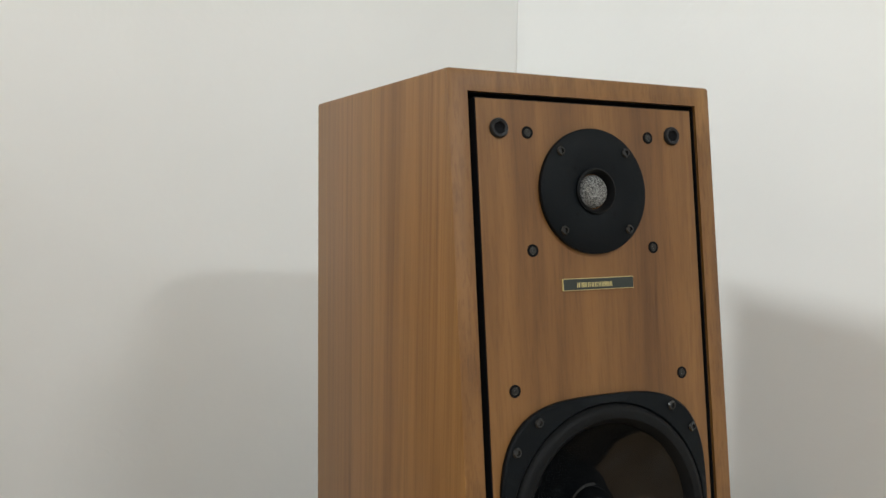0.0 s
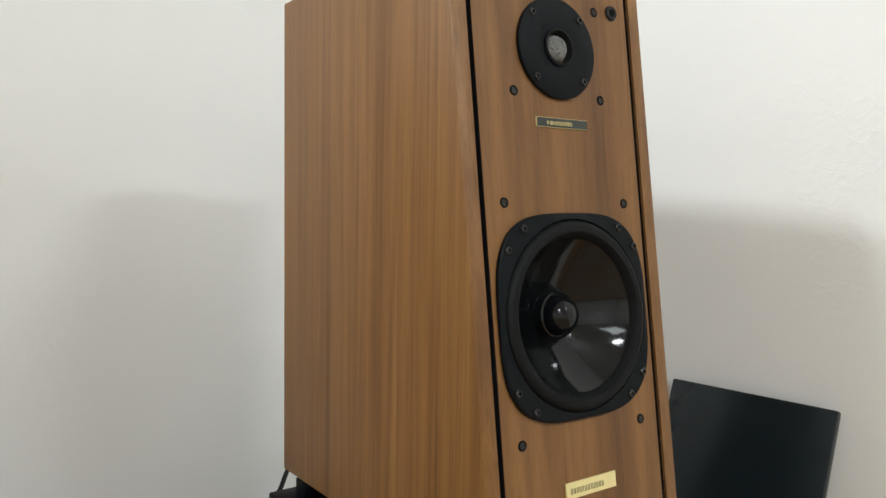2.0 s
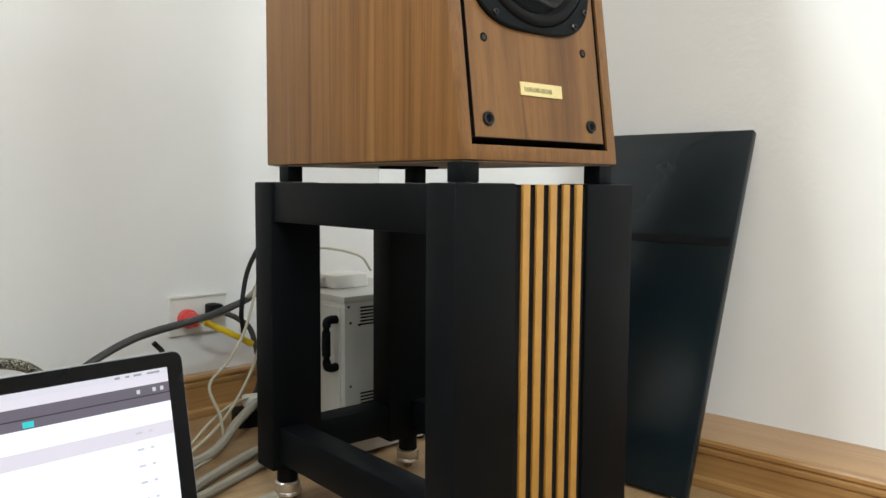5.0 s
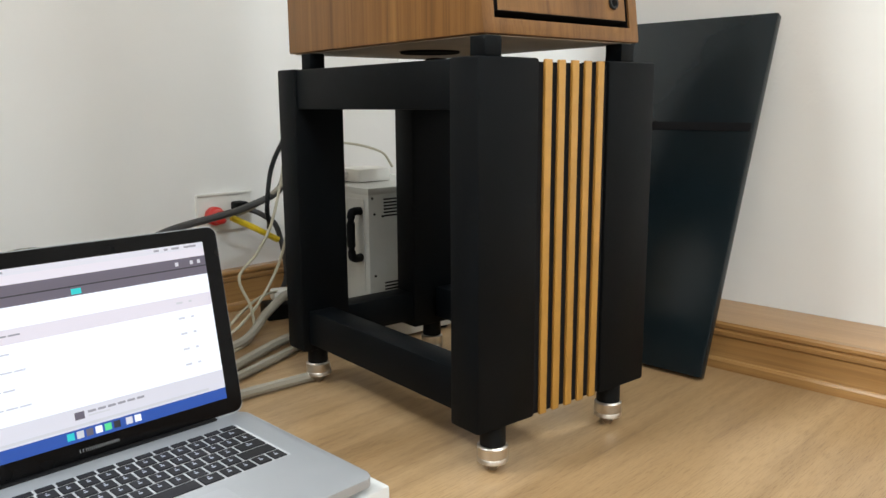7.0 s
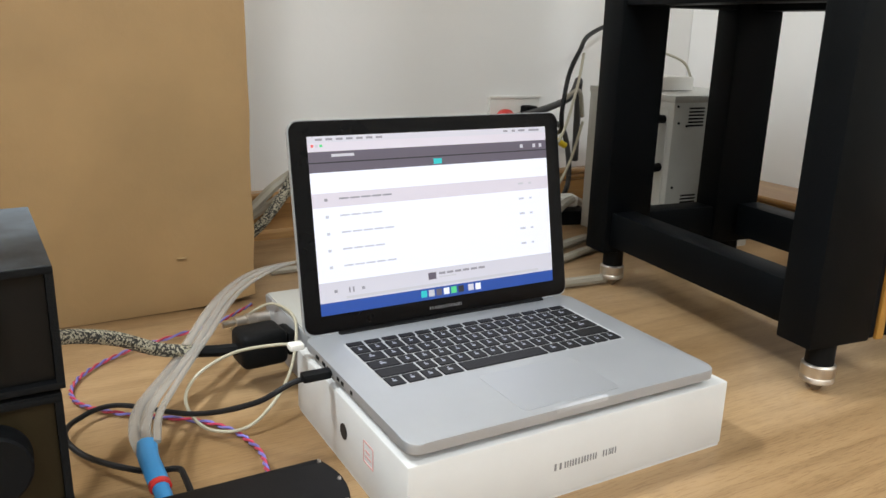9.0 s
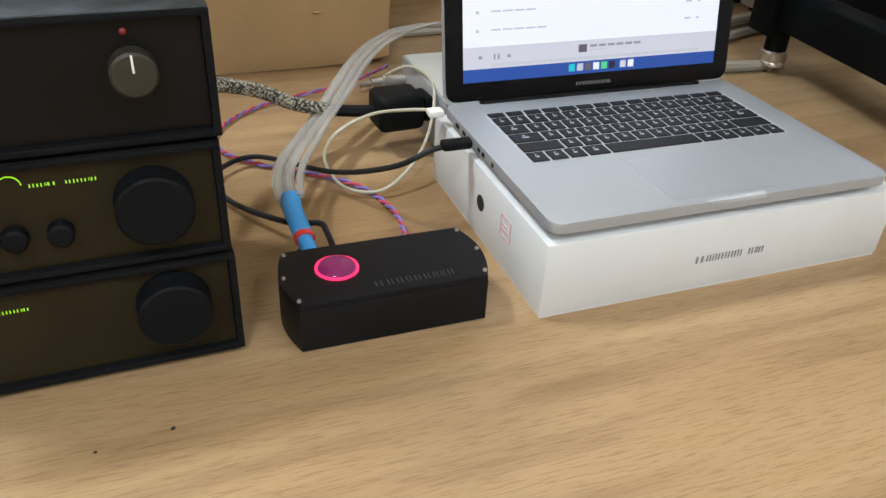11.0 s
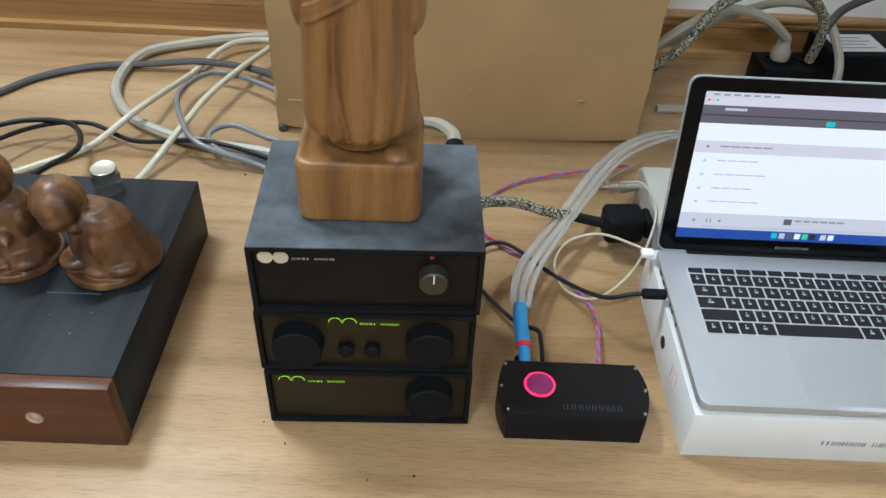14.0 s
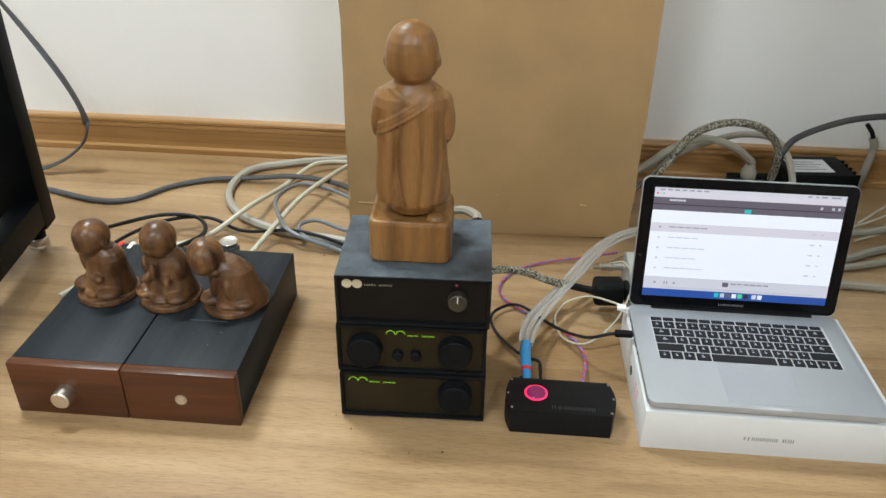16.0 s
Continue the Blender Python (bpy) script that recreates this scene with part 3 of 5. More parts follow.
def speaker_stand(m):
    t = thing("speaker_stand", "satin black open speaker stand with gold slats on steel feet", "speaker stand", m, group="speaker stands")
    for x0, x1, y in ((0, PX, 0), (SW - PX, SW, 0), (0, PX - 0.008, SD - PY), (SW - PX, SW - 0.004, SD - PY)):
        part("post", box(x0, y, SZ, x1, y + PY, ST, 0.003), M_BLACK, t)
    for x in (0.004, SW - 0.052):
        part("rail", box(x, PY + 0.0005, ST - 0.056, x + 0.048, SD - PY - 0.0005, ST - 0.001, 0.002), M_BLACK, t)
        part("rail", box(x + 0.006, PY + 0.0005, SZ + 0.012, x + 0.048, SD - PY - 0.0005, SZ + 0.064, 0.002), M_BLACK, t)
    part("cross_rail", box(PX - 0.0075, SD - PY + 0.004, SZ + 0.012, SW - PX - 0.0005, SD - 0.004, SZ + 0.060, 0.002), M_BLACK, t)
    part("cross_rail", box(PX - 0.0075, SD - PY + 0.004, ST - 0.056, SW - PX - 0.0005, SD - 0.004, ST - 0.001, 0.002), M_BLACK, t)
    part("slat_backing", box(PX + 0.0005, 0.0040, SZ + 0.002, SW - PX - 0.0005, PY - 0.004, ST - 0.004), M_GAP, t, smooth=False)
    for i in range(5):
        x = 0.0995 + 0.0224 * i
        part("slat", box(x, -0.0005 + 0.0004 * (i % 2), SZ + 0.0005, x + 0.0110, 0.0038, ST - 0.001, 0.0006), M_GOLD, t, "gold painted vertical slat")
    for x, y in ((0.040, 0.019), (SW - 0.046, 0.021), (0.036, SD - 0.026), (SW - 0.036, SD - 0.026)):
        f = part("foot", lathe([(0, 0.0), (0.004, 0.0), (0.010, 0.008), (0.0145, 0.010), (0.0185, 0.012), (0.0185, 0.017), (0.0178, 0.018), (0.0185, 0.019), (0.0185, 0.031), (0.0165, 0.033), (0.012, 0.033)], 32), M_CHROME, t, "brushed steel cone foot", m=pose(x, y, 0))
        part("stem", lathe([(0.0155, 0.0325), (0.0155, SZ + 0.001), (0, SZ + 0.001)], 24), M_RUBBER, f)
    return t


STAND_POSE = pose(0.6047, 0.5632, 0, 0, 0, -6.55)
right_stand = speaker_stand(STAND_POSE)
for x, y in ((0.022, 0.014), (0.249, 0.014), (0.026, 0.392), (0.249, 0.385)):
    single("isolation_block", box(x, y, ST + 0.0002, x + 0.024, y + 0.026, 0.5006, 0.0015), M_BLACK, "small black block between stand and loudspeaker", "block", STAND_POSE, group="blocks under the loudspeaker")

LEFT_POSE = pose(-1.197, 0.508, 0, 0, 0, 8.0)
copy_thing(right_stand, LEFT_POSE)

# ---- leaning panel ----
lean = math.degrees(math.atan2(0.205, 0.566))
panel = thing("leaning_panel", "glossy black flat panel leaning against the wall", "panel", pose(1.0930, 0.537, 0.0060, 0, lean, 0))
part("board", box(0, 0, 0, 0.016, 0.262, 0.600, 0.0025), M_PANEL, panel)
part("edge_strip", box(-0.0012, 0.004, 0.400, 0.0002, 0.258, 0.414), M_GAP, panel, smooth=False)


# ---- carton ----
def carton():
    b = bmesh.new()
    w, d, h = 0.574, 0.300, 1.22
    box(0, 0, 0, w, d, h, bm=b)
    bmesh.ops.subdivide_edges(b, edges=b.edges[:], cuts=22, use_grid_fill=True)
    for v in b.verts:
        x, y, z = v.co
        n1 = noise.noise(Vector((x * 5, y * 5 + 3, z * 4)))
        n2 = noise.noise(Vector((x * 16, y * 16, z * 16 + 7)))
        edge = min(x, w - x) < 0.001
        sag = math.sin(math.pi * x / w) * math.sin(math.pi * min(1.0, z / h))
        v.co.y += (0.004 * n1 - 0.010 * sag) * (1 if y < d / 2 else 0.2)
        v.co.x += (0.004 * n2 if edge else 0.0)
        if z < 0.03:
            v.co.z += 0.010 * abs(2 * x / w - 1) ** 6
        if z < 0.06 and y < 0.01:
            v.co.y += 0.004
    t = thing("carton", "large scuffed brown cardboard carton with a taped bottom", "cardboard box", pose(-0.414, 1.125, 0.001, 0, 0, 0.2))
    part("body", b, M_CARTON, t)
    return t


big = carton()
tape = M_CARTON_EDGE
for x, z, w in ((0.02, 0.056, 0.05), (0.47, 0.075, 0.012), (0.30, 0.090, 0.005)):
    part("scuff", box(x, -0.0010, z, x + w, 0.004, z + 0.0009), tape, big, "pale scratch in the cardboard", smooth=False)
for i in range(11):
    z = 0.05 + i * 0.1 + random.uniform(-0.03, 0.03)
    part("torn_edge", ellipsoid((0.002, 0.004, z), (0.003, 0.004, random.uniform(0.010, 0.022)), sub=1), tape, big)


# ---- laptop on its box ----
BOX_POSE = pose(0.106, 0.536, 0, 0, 0, 0.0)
retail = thing("laptop_box", "white cardboard laptop box lying flat under the laptop", "box", BOX_POSE)
part("lid", box(0, 0, 0.0028, 0.3416, 0.252, 0.068, 0.0022), M_WHITEBOX, retail)
part("tray", box(0.0015, 0.0015, 0.0, 0.3401, 0.2505, 0.0026), M_WHITEBOX, retail)
FACE = Matrix(((1, 0, 0, 0), (0, 0, -1, 0), (0, 1, 0, 0), (0, 0, 0, 1)))
SIDE = Matrix(((0, 0, -1, 0), (-1, 0, 0, 0), (0, 1, 0, 0), (0, 0, 0, 1)))
bars(retail, FACE @ pose(0, 0, 0), 0.1390, 0.0275, [0.0085, 0.0045, 0.0045, 0.0055, 0.0050, 0.0050, 0.0045], 0.0075, M_GREYPRINT, 0.25)
bars(retail, FACE @ pose(0, 0, 0), 0.1915, 0.0275, [0.0050, 0.0030, 0.0050], 0.0075, M_GREYPRINT, 0.30)
mark = lathe([(0.0075, -0.0005), (0.0075, 0.0006), (0, 0.0006)], 20)
part("emblem", mark, M_BLACKPRINT, retail, "plain round black emblem", m=SIDE @ pose(-0.126, 0.0365, 0))
stamp = bmesh.new()
for x0, y0, x1, y1 in ((0, 0, 0.020, 0.0012), (0, 0.0188, 0.020, 0.020), (0, 0.0012, 0.0012, 0.0188), (0.0188, 0.0012, 0.020, 0.0188), (0.004, 0.006, 0.016, 0.0075), (0.004, 0.011, 0.013, 0.0125)):
    box(x0, y0, -0.0003, x1, y1, 0.0005, bm=stamp)
part("stamp", stamp, M_REDPRINT, retail, "faint red stamp", smooth=False, m=SIDE @ pose(-0.082, 0.031, 0))

LW, LD = 0.321, 0.235
LAP_POSE = pose(0.1070, 0.535, 0.0685, 0, 0, -0.2)
lap = thing("laptop", "open silver aluminium laptop with lit screen, standing on a white box", "laptop", LAP_POSE)
shell = prism(rounded(0, 0, LW, LD, 0.012, 6), 0.0085, 0.0175, 0.0016)
low = [v for v in shell.verts if v.co.z < 0.009]
belly = bmesh.ops.extrude_face_region(shell, geom=[f for f in shell.faces if all(v in low for v in f.verts)])["geom"]
for v in belly:
    if isinstance(v, bmesh.types.BMVert):
        v.co.x += 0.014 if v.co.x < LW / 2 else -0.014
        v.co.y += 0.014 if v.co.y < LD / 2 else -0.014
        v.co.z = 0.0012
part("base", shell, M_ALU, lap, "silver aluminium base")
for x in (0.02, LW - 0.02):
    for y in (0.02, LD - 0.02):
        part("rubber_foot", lathe([(0.006, 0), (0.006, 0.0013), (0, 0.0013)], 14), M_RUBBER, lap, m=pose(x, y, 0))
part("trackpad", prism(rounded(0.109, 0.009, 0.211, 0.083, 0.004, 3), 0.0170, 0.0178), M_PAD, lap, "glassy grey trackpad")
part("finger_notch", prism(rounded(0.135, -0.0005, 0.190, 0.004, 0.002, 3), 0.0145, 0.0179), M_WELL, lap)
kb = part("keyboard", prism(rounded(0.028, 0.0955, LW - 0.028, 0.2015, 0.003, 3), 0.0171, 0.0177), M_WELL, lap, "keyboard well, pale with the backlight leaking between the keys", smooth=False)
rows = [(0.1915, 0.0085, [1.0] * 14), (0.1725, 0.0165, [1.0] * 13 + [1.45]), (0.1536, 0.0165, [1.45] + [1.0] * 12 + [1.0]), (0.1347, 0.0165, [1.75] + [1.0] * 11 + [1.7]), (0.1158, 0.0165, [2.3] + [1.0] * 10 + [2.15]), (0.0965, 0.0170, [1.0, 1.0, 1.0, 1.25, 5.2, 1.25, 1.0, 0.95, 0.95, 0.95])]
M_LEGEND = glow("key_backlight", (0.75, 0.80, 0.95), 0.2)
legend = bmesh.new()
key_mesh = {}
for y, depth, units in rows:
    total = sum(units)
    unit = (LW - 0.060) / total
    x = 0.030
    for w in units:
        wide = w * unit - 0.0021
        tag = (round(wide, 4), depth)
        if tag not in key_mesh:
            key_mesh[tag] = done(box(0, 0, 0, wide, depth, 0.0014, 0.0007, 1), "key", M_KEY, False)
        k = new("key", key_mesh[tag])
        k.parent = kb
        k.matrix_local = pose(x, y, 0.01771)
        if w < 2 and depth > 0.01:
            cx, cy = x + wide * 0.36, y + depth * 0.40
            box(cx, cy, 0.01905, cx + wide * 0.22, cy + depth * 0.16, 0.0192, bm=legend)
            box(cx + wide * 0.05, cy + depth * 0.24, 0.01905, cx + wide * 0.14, cy + depth * 0.36, 0.0192, bm=legend)
        x += w * unit
part("key_marking", legend, M_LEGEND, kb, "white glowing key marks", smooth=False)
for y, w in ((0.191, 0.009), (0.175, 0.008), (0.160, 0.010), (0.140, 0.006), (0.130, 0.006), (0.110, 0.0045)):
    part("side_port", box(-0.0003, y, 0.0098, 0.002, y + w, 0.0135), M_SLOT, lap, smooth=False)
part("hinge", prism(rounded(0.035, LD - 0.0095, LW - 0.035, LD - 0.0005, 0.003, 3), 0.0120, 0.0192, 0.001), M_HINGE, lap, "black hinge cover")

tilt = 79.0
LID = pose(0, LD - 0.004, 0.0165, tilt, 0, 0)
lid = part("display_lid", prism(rounded(0, 0.001, LW, 0.2140, 0.011, 6), -0.0052, 0.0), M_ALU, lap, "silver lid edge", m=LID)
part("bezel", prism(rounded(0.0009, 0.003, LW - 0.0009, 0.2131, 0.0105, 6), 0.0002, 0.0012), M_BEZEL, lid, "black glass bezel")
SX0, SX1, SY0, SY1 = 0.0185, LW - 0.0185, 0.0205, 0.1980
SWI, SHE = SX1 - SX0, SY1 - SY0


def on_screen(name, u0, v0, u1, v1, mat, level=0, label=""):
    """A lit patch of the picture; u runs right and v down, 0 to 1."""
    z = 0.00125 + 0.00010 * level
    b = box(SX0 + u0 * SWI, SY1 - v1 * SHE, z, SX0 + u1 * SWI, SY1 - v0 * SHE, z + 0.00006)
    return part(name, b, mat, lid, label, smooth=False)


G_WHITE = glow("screen_white", (0.89, 0.92, 1.0), SCREEN)
G_GREY = glow("screen_grey", (0.80, 0.80, 0.90), SCREEN * 0.72)
G_ROW = glow("screen_row", (0.84, 0.80, 0.90), SCREEN * 0.75)
G_DARK = glow("screen_dark_bar", (0.16, 0.14, 0.19), SCREEN * 0.62)
G_BLACK = glow("screen_black_line", (0.03, 0.03, 0.04), SCREEN * 0.5)
G_BLUE = glow("screen_blue", (0.02, 0.10, 0.50), SCREEN * 0.6)
G_TEXT = glow("screen_text", (0.40, 0.40, 0.47), SCREEN * 0.6)
G_PALE = glow("screen_pale_text", (0.72, 0.73, 0.80), SCREEN * 0.7)
G_TEAL = glow("screen_teal", (0.02, 0.60, 0.62), SCREEN * 0.9)
G_GREEN = glow("screen_green", (0.10, 0.75, 0.30), SCREEN * 0.8)
G_RED = glow("screen_red", (0.90, 0.15, 0.14), SCREEN * 0.8)
on_screen("page", 0, 0.20, 1, 0.93, G_WHITE, 0, "lit white page on the screen")
on_screen("menu_bar", 0, 0, 1, 0.035, G_GREY, 0)
on_screen("title_bar", 0, 0.035, 1, 0.085, G_ROW, 0)
on_screen("tool_bar", 0, 0.085, 1, 0.155, G_DARK, 0)
on_screen("tool_line", 0, 0.143, 1, 0.150, G_BLACK, 1)
on_screen("tab_bar", 0, 0.155, 1, 0.200, G_DARK, 0)
on_screen("badge", 0.485, 0.160, 0.520, 0.192, G_TEAL, 1)
on_screen("highlight", 0.0, 0.315, 1, 0.395, G_ROW, 1)
on_screen("player_bar", 0, 0.815, 1, 0.93, G_GREY, 1)
on_screen("desktop", 0, 0.93, 1, 1, G_BLUE, 0)
for i, c in enumerate((G_RED, G_PALE, G_GREEN)):
    on_screen("window_button", 0.012 + i * 0.016, 0.045, 0.022 + i * 0.016, 0.060, c, 1)
for i in range(7):
    on_screen("menu_word", 0.03 + i * 0.038, 0.012, 0.055 + i * 0.038, 0.024, G_TEXT, 1)
for u, w in ((0.80, 0.02), (0.84, 0.015), (0.87, 0.03), (0.92, 0.05)):
    on_screen("menu_sign", u, 0.012, u + w, 0.024, G_TEXT, 1)
for u in (0.875, 0.935, 0.965):
    on_screen("tool_sign", u, 0.105, u + 0.013, 0.128, G_PALE, 1)
on_screen("tool_word", 0.085, 0.100, 0.170, 0.116, G_PALE, 1)
for i in range(5):
    v = 0.345 + i * 0.095
    on_screen("row_sign", 0.045, v, 0.057, v + 0.016, G_TEXT if i == 0 else G_PALE, 2)
    for k in range(5 - i % 2):
        on_screen("row_word", 0.10 + k * 0.042, v, 0.10 + k * 0.042 + 0.036, v + 0.009, G_TEXT if i == 0 else G_PALE, 2)
    on_screen("row_time", 0.855, v, 0.880, v + 0.012, G_PALE, 2)
    on_screen("row_mark", 0.905, v, 0.918, v + 0.012, G_PALE, 2)
for u in (0.060, 0.075):
    on_screen("pause_sign", u + 0.05, 0.855, u + 0.056, 0.885, G_TEXT, 2)
for u in (0.055, 0.160):
    on_screen("skip_sign", u, 0.862, u + 0.012, 0.878, G_TEXT, 2)
on_screen("cover_picture", 0.430, 0.838, 0.463, 0.880, G_DARK, 2)
for k in range(6):
    on_screen("title_word", 0.475 + k * 0.035, 0.842, 0.503 + k * 0.035, 0.855, G_TEXT, 2)
on_screen("artist_word", 0.475, 0.866, 0.55, 0.874, G_PALE, 2)
on_screen("wave_line", 0.10, 0.905, 0.93, 0.920, G_PALE, 2)
for i, c in enumerate((G_TEAL, G_PALE, G_DARK, G_WHITE, G_GREEN, G_BLACK, G_GREY, G_WHITE)):
    on_screen("dock_icon", 0.395 + i * 0.032 + (0.012 if i > 5 else 0), 0.942, 0.419 + i * 0.032 + (0.012 if i > 5 else 0), 0.982, c, 1)
bars(lid, pose(0, 0, 0.0009), 0.1400, 0.0095, [0.0048, 0.0030, 0.0030, 0.0034, 0.0032, 0.0032, 0.0030, 0.0034, 0.0020, 0.0030], 0.0040, M_GREYPRINT, 0.25)

# ---- small converter with a glowing porthole ----
def lozenge(x0, y0, x1, y1, bulge, n=8):
    out = []
    for k in range(n + 1):
        t = k / n
        out.append((x1 - bulge + bulge * math.sin(math.pi * (0.12 + 0.76 * t)) * 1.0, y0 + (y1 - y0) * t))
    for k in range(n + 1):
        t = k / n
        out.append((x0 + bulge - bulge * math.sin(math.pi * (0.12 + 0.76 * t)), y1 - (y1 - y0) * t))
    return out


DAC_POSE = pose(-0.0845, 0.5490, 0, 0, 0, 0.0)
dac = thing("audio_converter", "small black metal converter with glowing red porthole", "converter", DAC_POSE)
part("case", prism(lozenge(0, 0, 0.159, 0.073, 0.013), 0.001, 0.0370, 0.0008), M_DAC, dac)
part("cover", prism(lozenge(0.0003, 0.0003, 0.1587, 0.0727, 0.013), 0.0375, 0.0415, 0.0010), M_DAC, dac)
part("porthole_ring", lathe([(0.0165, 0.0), (0.0165, 0.0012), (0.0150, 0.0014), (0.0142, 0.0002)], 40), M_RING, dac, "glowing crimson ring", m=pose(0.0440, 0.0400, 0.0414))
part("porthole_bed", lathe([(0.0145, 0.0), (0.0145, 0.0004), (0, 0.0004)], 32), M_PURPLE, dac, "violet lit bed of the porthole", m=pose(0.0440, 0.0400, 0.0414))
part("porthole_lens", lathe([(0.0146, 0.0008), (0.0135, 0.0030), (0.0100, 0.0050), (0.0050, 0.0062), (0, 0.0066)], 36), M_LENS, dac, "clear domed lens", m=pose(0.0440, 0.0400, 0.0414))
for x, y in ((0.009, 0.006), (0.0035, 0.0365), (0.009, 0.067), (0.150, 0.006), (0.1555, 0.0365), (0.150, 0.067)):
    part("screw", screw_head(0.0017), M_CHROME, dac, "small steel screw", m=pose(x, y, 0.0412))
bars(dac, pose(0, 0, 0.0411), 0.066, 0.0085, [0.0065, 0.0050, 0.0050, 0.0045, 0.0050, 0.0050, 0.0040, 0.0040, 0.0050], 0.0085, M_DACTEXT, 0.45)
part("terminal", box(0.109, 0.073, 0.012, 0.122, 0.078, 0.030, 0.0008), M_KNOB, dac)

# ---- three stacked amplifiers ----
AW, AD = 0.2065, 0.166


def amplifier(z, h, m, case, fascia, label):
    t = thing("amplifier", label, "amplifier", m @ pose(0, 0, z), group="stack of amplifiers")
    e = 0.0045
    part("bottom_panel", box(0, 0.0, 0, AW, AD, e, 0.0008), M_AMP, t)
    part("top_panel", box(0, 0.0, h - e, AW, AD, h, 0.0008), M_AMP, t)
    part("side_panel", box(0, 0.0004, e - 0.0004, e, AD, h - e + 0.0004), M_AMP, t, smooth=False)
    part("side_panel", box(AW - e, 0.0004, e - 0.0004, AW, AD, h - e + 0.0004), M_AMP, t, smooth=False)
    part("top_plate", box(0.0004, 0.0006, h + 0.0001, AW - 0.0004, AD - 0.0004, h + 0.0011), case, t, smooth=False)
    part("fascia", box(e + 0.0004, 0.0055, e + 0.0004, AW - e - 0.0004, 0.012, h - e - 0.0004), fascia, t, "dark front plate", smooth=False)
    part("rear_plate", box(e + 0.0004, AD - 0.006, e + 0.0004, AW - e - 0.0004, AD - 0.002, h - e - 0.0004), M_AMP, t, smooth=False)
    for x in (0.02, AW - 0.02):
        for y in (0.02, AD - 0.02):
            part("rubber_foot", lathe([(0.007, -0.0038), (0.008, 0.0002), (0, 0.0002)], 14), M_RUBBER, t, m=pose(x, y, 0))
    return t


FRONT_UP = Matrix(((1, 0, 0, 0), (0, 0, -1, 0), (0, 1, 0, 0), (0, 0, 0, 1)))


def dial(parent, x, z, r, deep, mat, angle, pointer, label):
    m = FRONT_UP @ pose(x, z, -0.0054)
    k = part("knob", lathe([(r * 1.02, 0), (r * 1.02, deep * 0.25), (r, deep * 0.30), (r, deep - 0.0015), (r - 0.0015, deep), (0, deep)], 48), mat, parent, label, m=m)
    part("pointer", box(-0.0006, r * 0.15, deep, 0.0006, r * 0.92, deep + 0.0004), pointer, k, smooth=False, m=pose(0, 0, 0, 0, 0, angle))
    return k


def logo_arcs(parent, x, z, mat, filled):
    m = FRONT_UP @ pose(0, 0, -0.0054)
    for i in (0, 1):
        cx = x + 0.0075 + i * 0.0135
        if filled:
            part("emblem", lathe([(0.0068, 0), (0.0068, 0.0004), (0, 0.0004)], 24), mat, parent, m=m @ pose(cx, z, 0))
        else:
            b = bmesh.new()
            pts = [(cx + 0.0062 * math.cos(a), z + 0.0062 * math.sin(a), 0.0004) for a in [math.pi * k / 12 for k in range(13)]]
            tube(pts, 0.00038, 5, 1, bm=b, smooth_line=False)
            part("emblem", b, mat, parent, m=m)
    bars(parent, m, x + 0.0310, z - 0.0022, [0.0032, 0.0032, 0.0012, 0.0046], 0.0024, mat, 0.30)
    bars(parent, m, x + 0.0505, z - 0.0022, [0.0032, 0.0032, 0.0032, 0.0012, 0.0032], 0.0024, mat, 0.30)


STACK = pose(-0.3215, 0.5550, 0, 0, 0, 1.6)
a3 = amplifier(0.0050, 0.0790, STACK @ pose(0.0005, 0.001, 0), M_AMP, M_FASCIA, "small black amplifier with a brown fascia and lit green logo")
dial(a3, 0.164, 0.0470, 0.0235, 0.020, M_KNOB, 0, M_GAP, "large black volume knob")
logo_arcs(a3, 0.011, 0.061, M_GREEN, False)
a2 = amplifier(0.0880, 0.0775, STACK @ pose(-0.0010, 0.002, 0, 0, 0, -0.3), M_AMP, M_FASCIA, "small black amplifier with two large knobs and lit green logo")
dial(a2, 0.0385, 0.0385, 0.0240, 0.018, M_KNOB, 180, M_GAP, "large black knob")
dial(a2, 0.164, 0.0415, 0.0230, 0.018, M_KNOB, 40, M_GAP, "large black volume knob")
dial(a2, 0.084, 0.0290, 0.0075, 0.009, M_KNOB, 180, M_GAP, "small black knob")
dial(a2, 0.109, 0.0290, 0.0075, 0.009, M_KNOB, 180, M_GAP, "small black knob")
logo_arcs(a2, 0.067, 0.062, M_GREEN, False)
a1 = amplifier(0.1695, 0.0770, STACK @ pose(0.0015, -0.001, 0, 0, 0, 0.4), M_DUST, M_FASCIA_TOP, "small black preamplifier with a dusty top and bronze knob")
dial(a1, 0.1625, 0.0440, 0.0130, 0.013, M_KNOB_BRONZE, 0, M_POINTER, "bronze knob with white pointer")
part("lamp", lathe([(0.0020, 0), (0.0020, 0.001), (0.0012, 0.0018), (0, 0.0020)], 14), M_REDLED, a1, "red indicator lamp", m=FRONT_UP @ pose(0.1605, 0.0655, -0.0054))
logo_arcs(a1, 0.0080, 0.0625, M_CREAM, True)


# ---- carved figures ----
def figure(name, bm, mat, label, m, voxel, rounds):
    return melt(single(name, bm, mat, label, "statue", m), voxel, rounds)


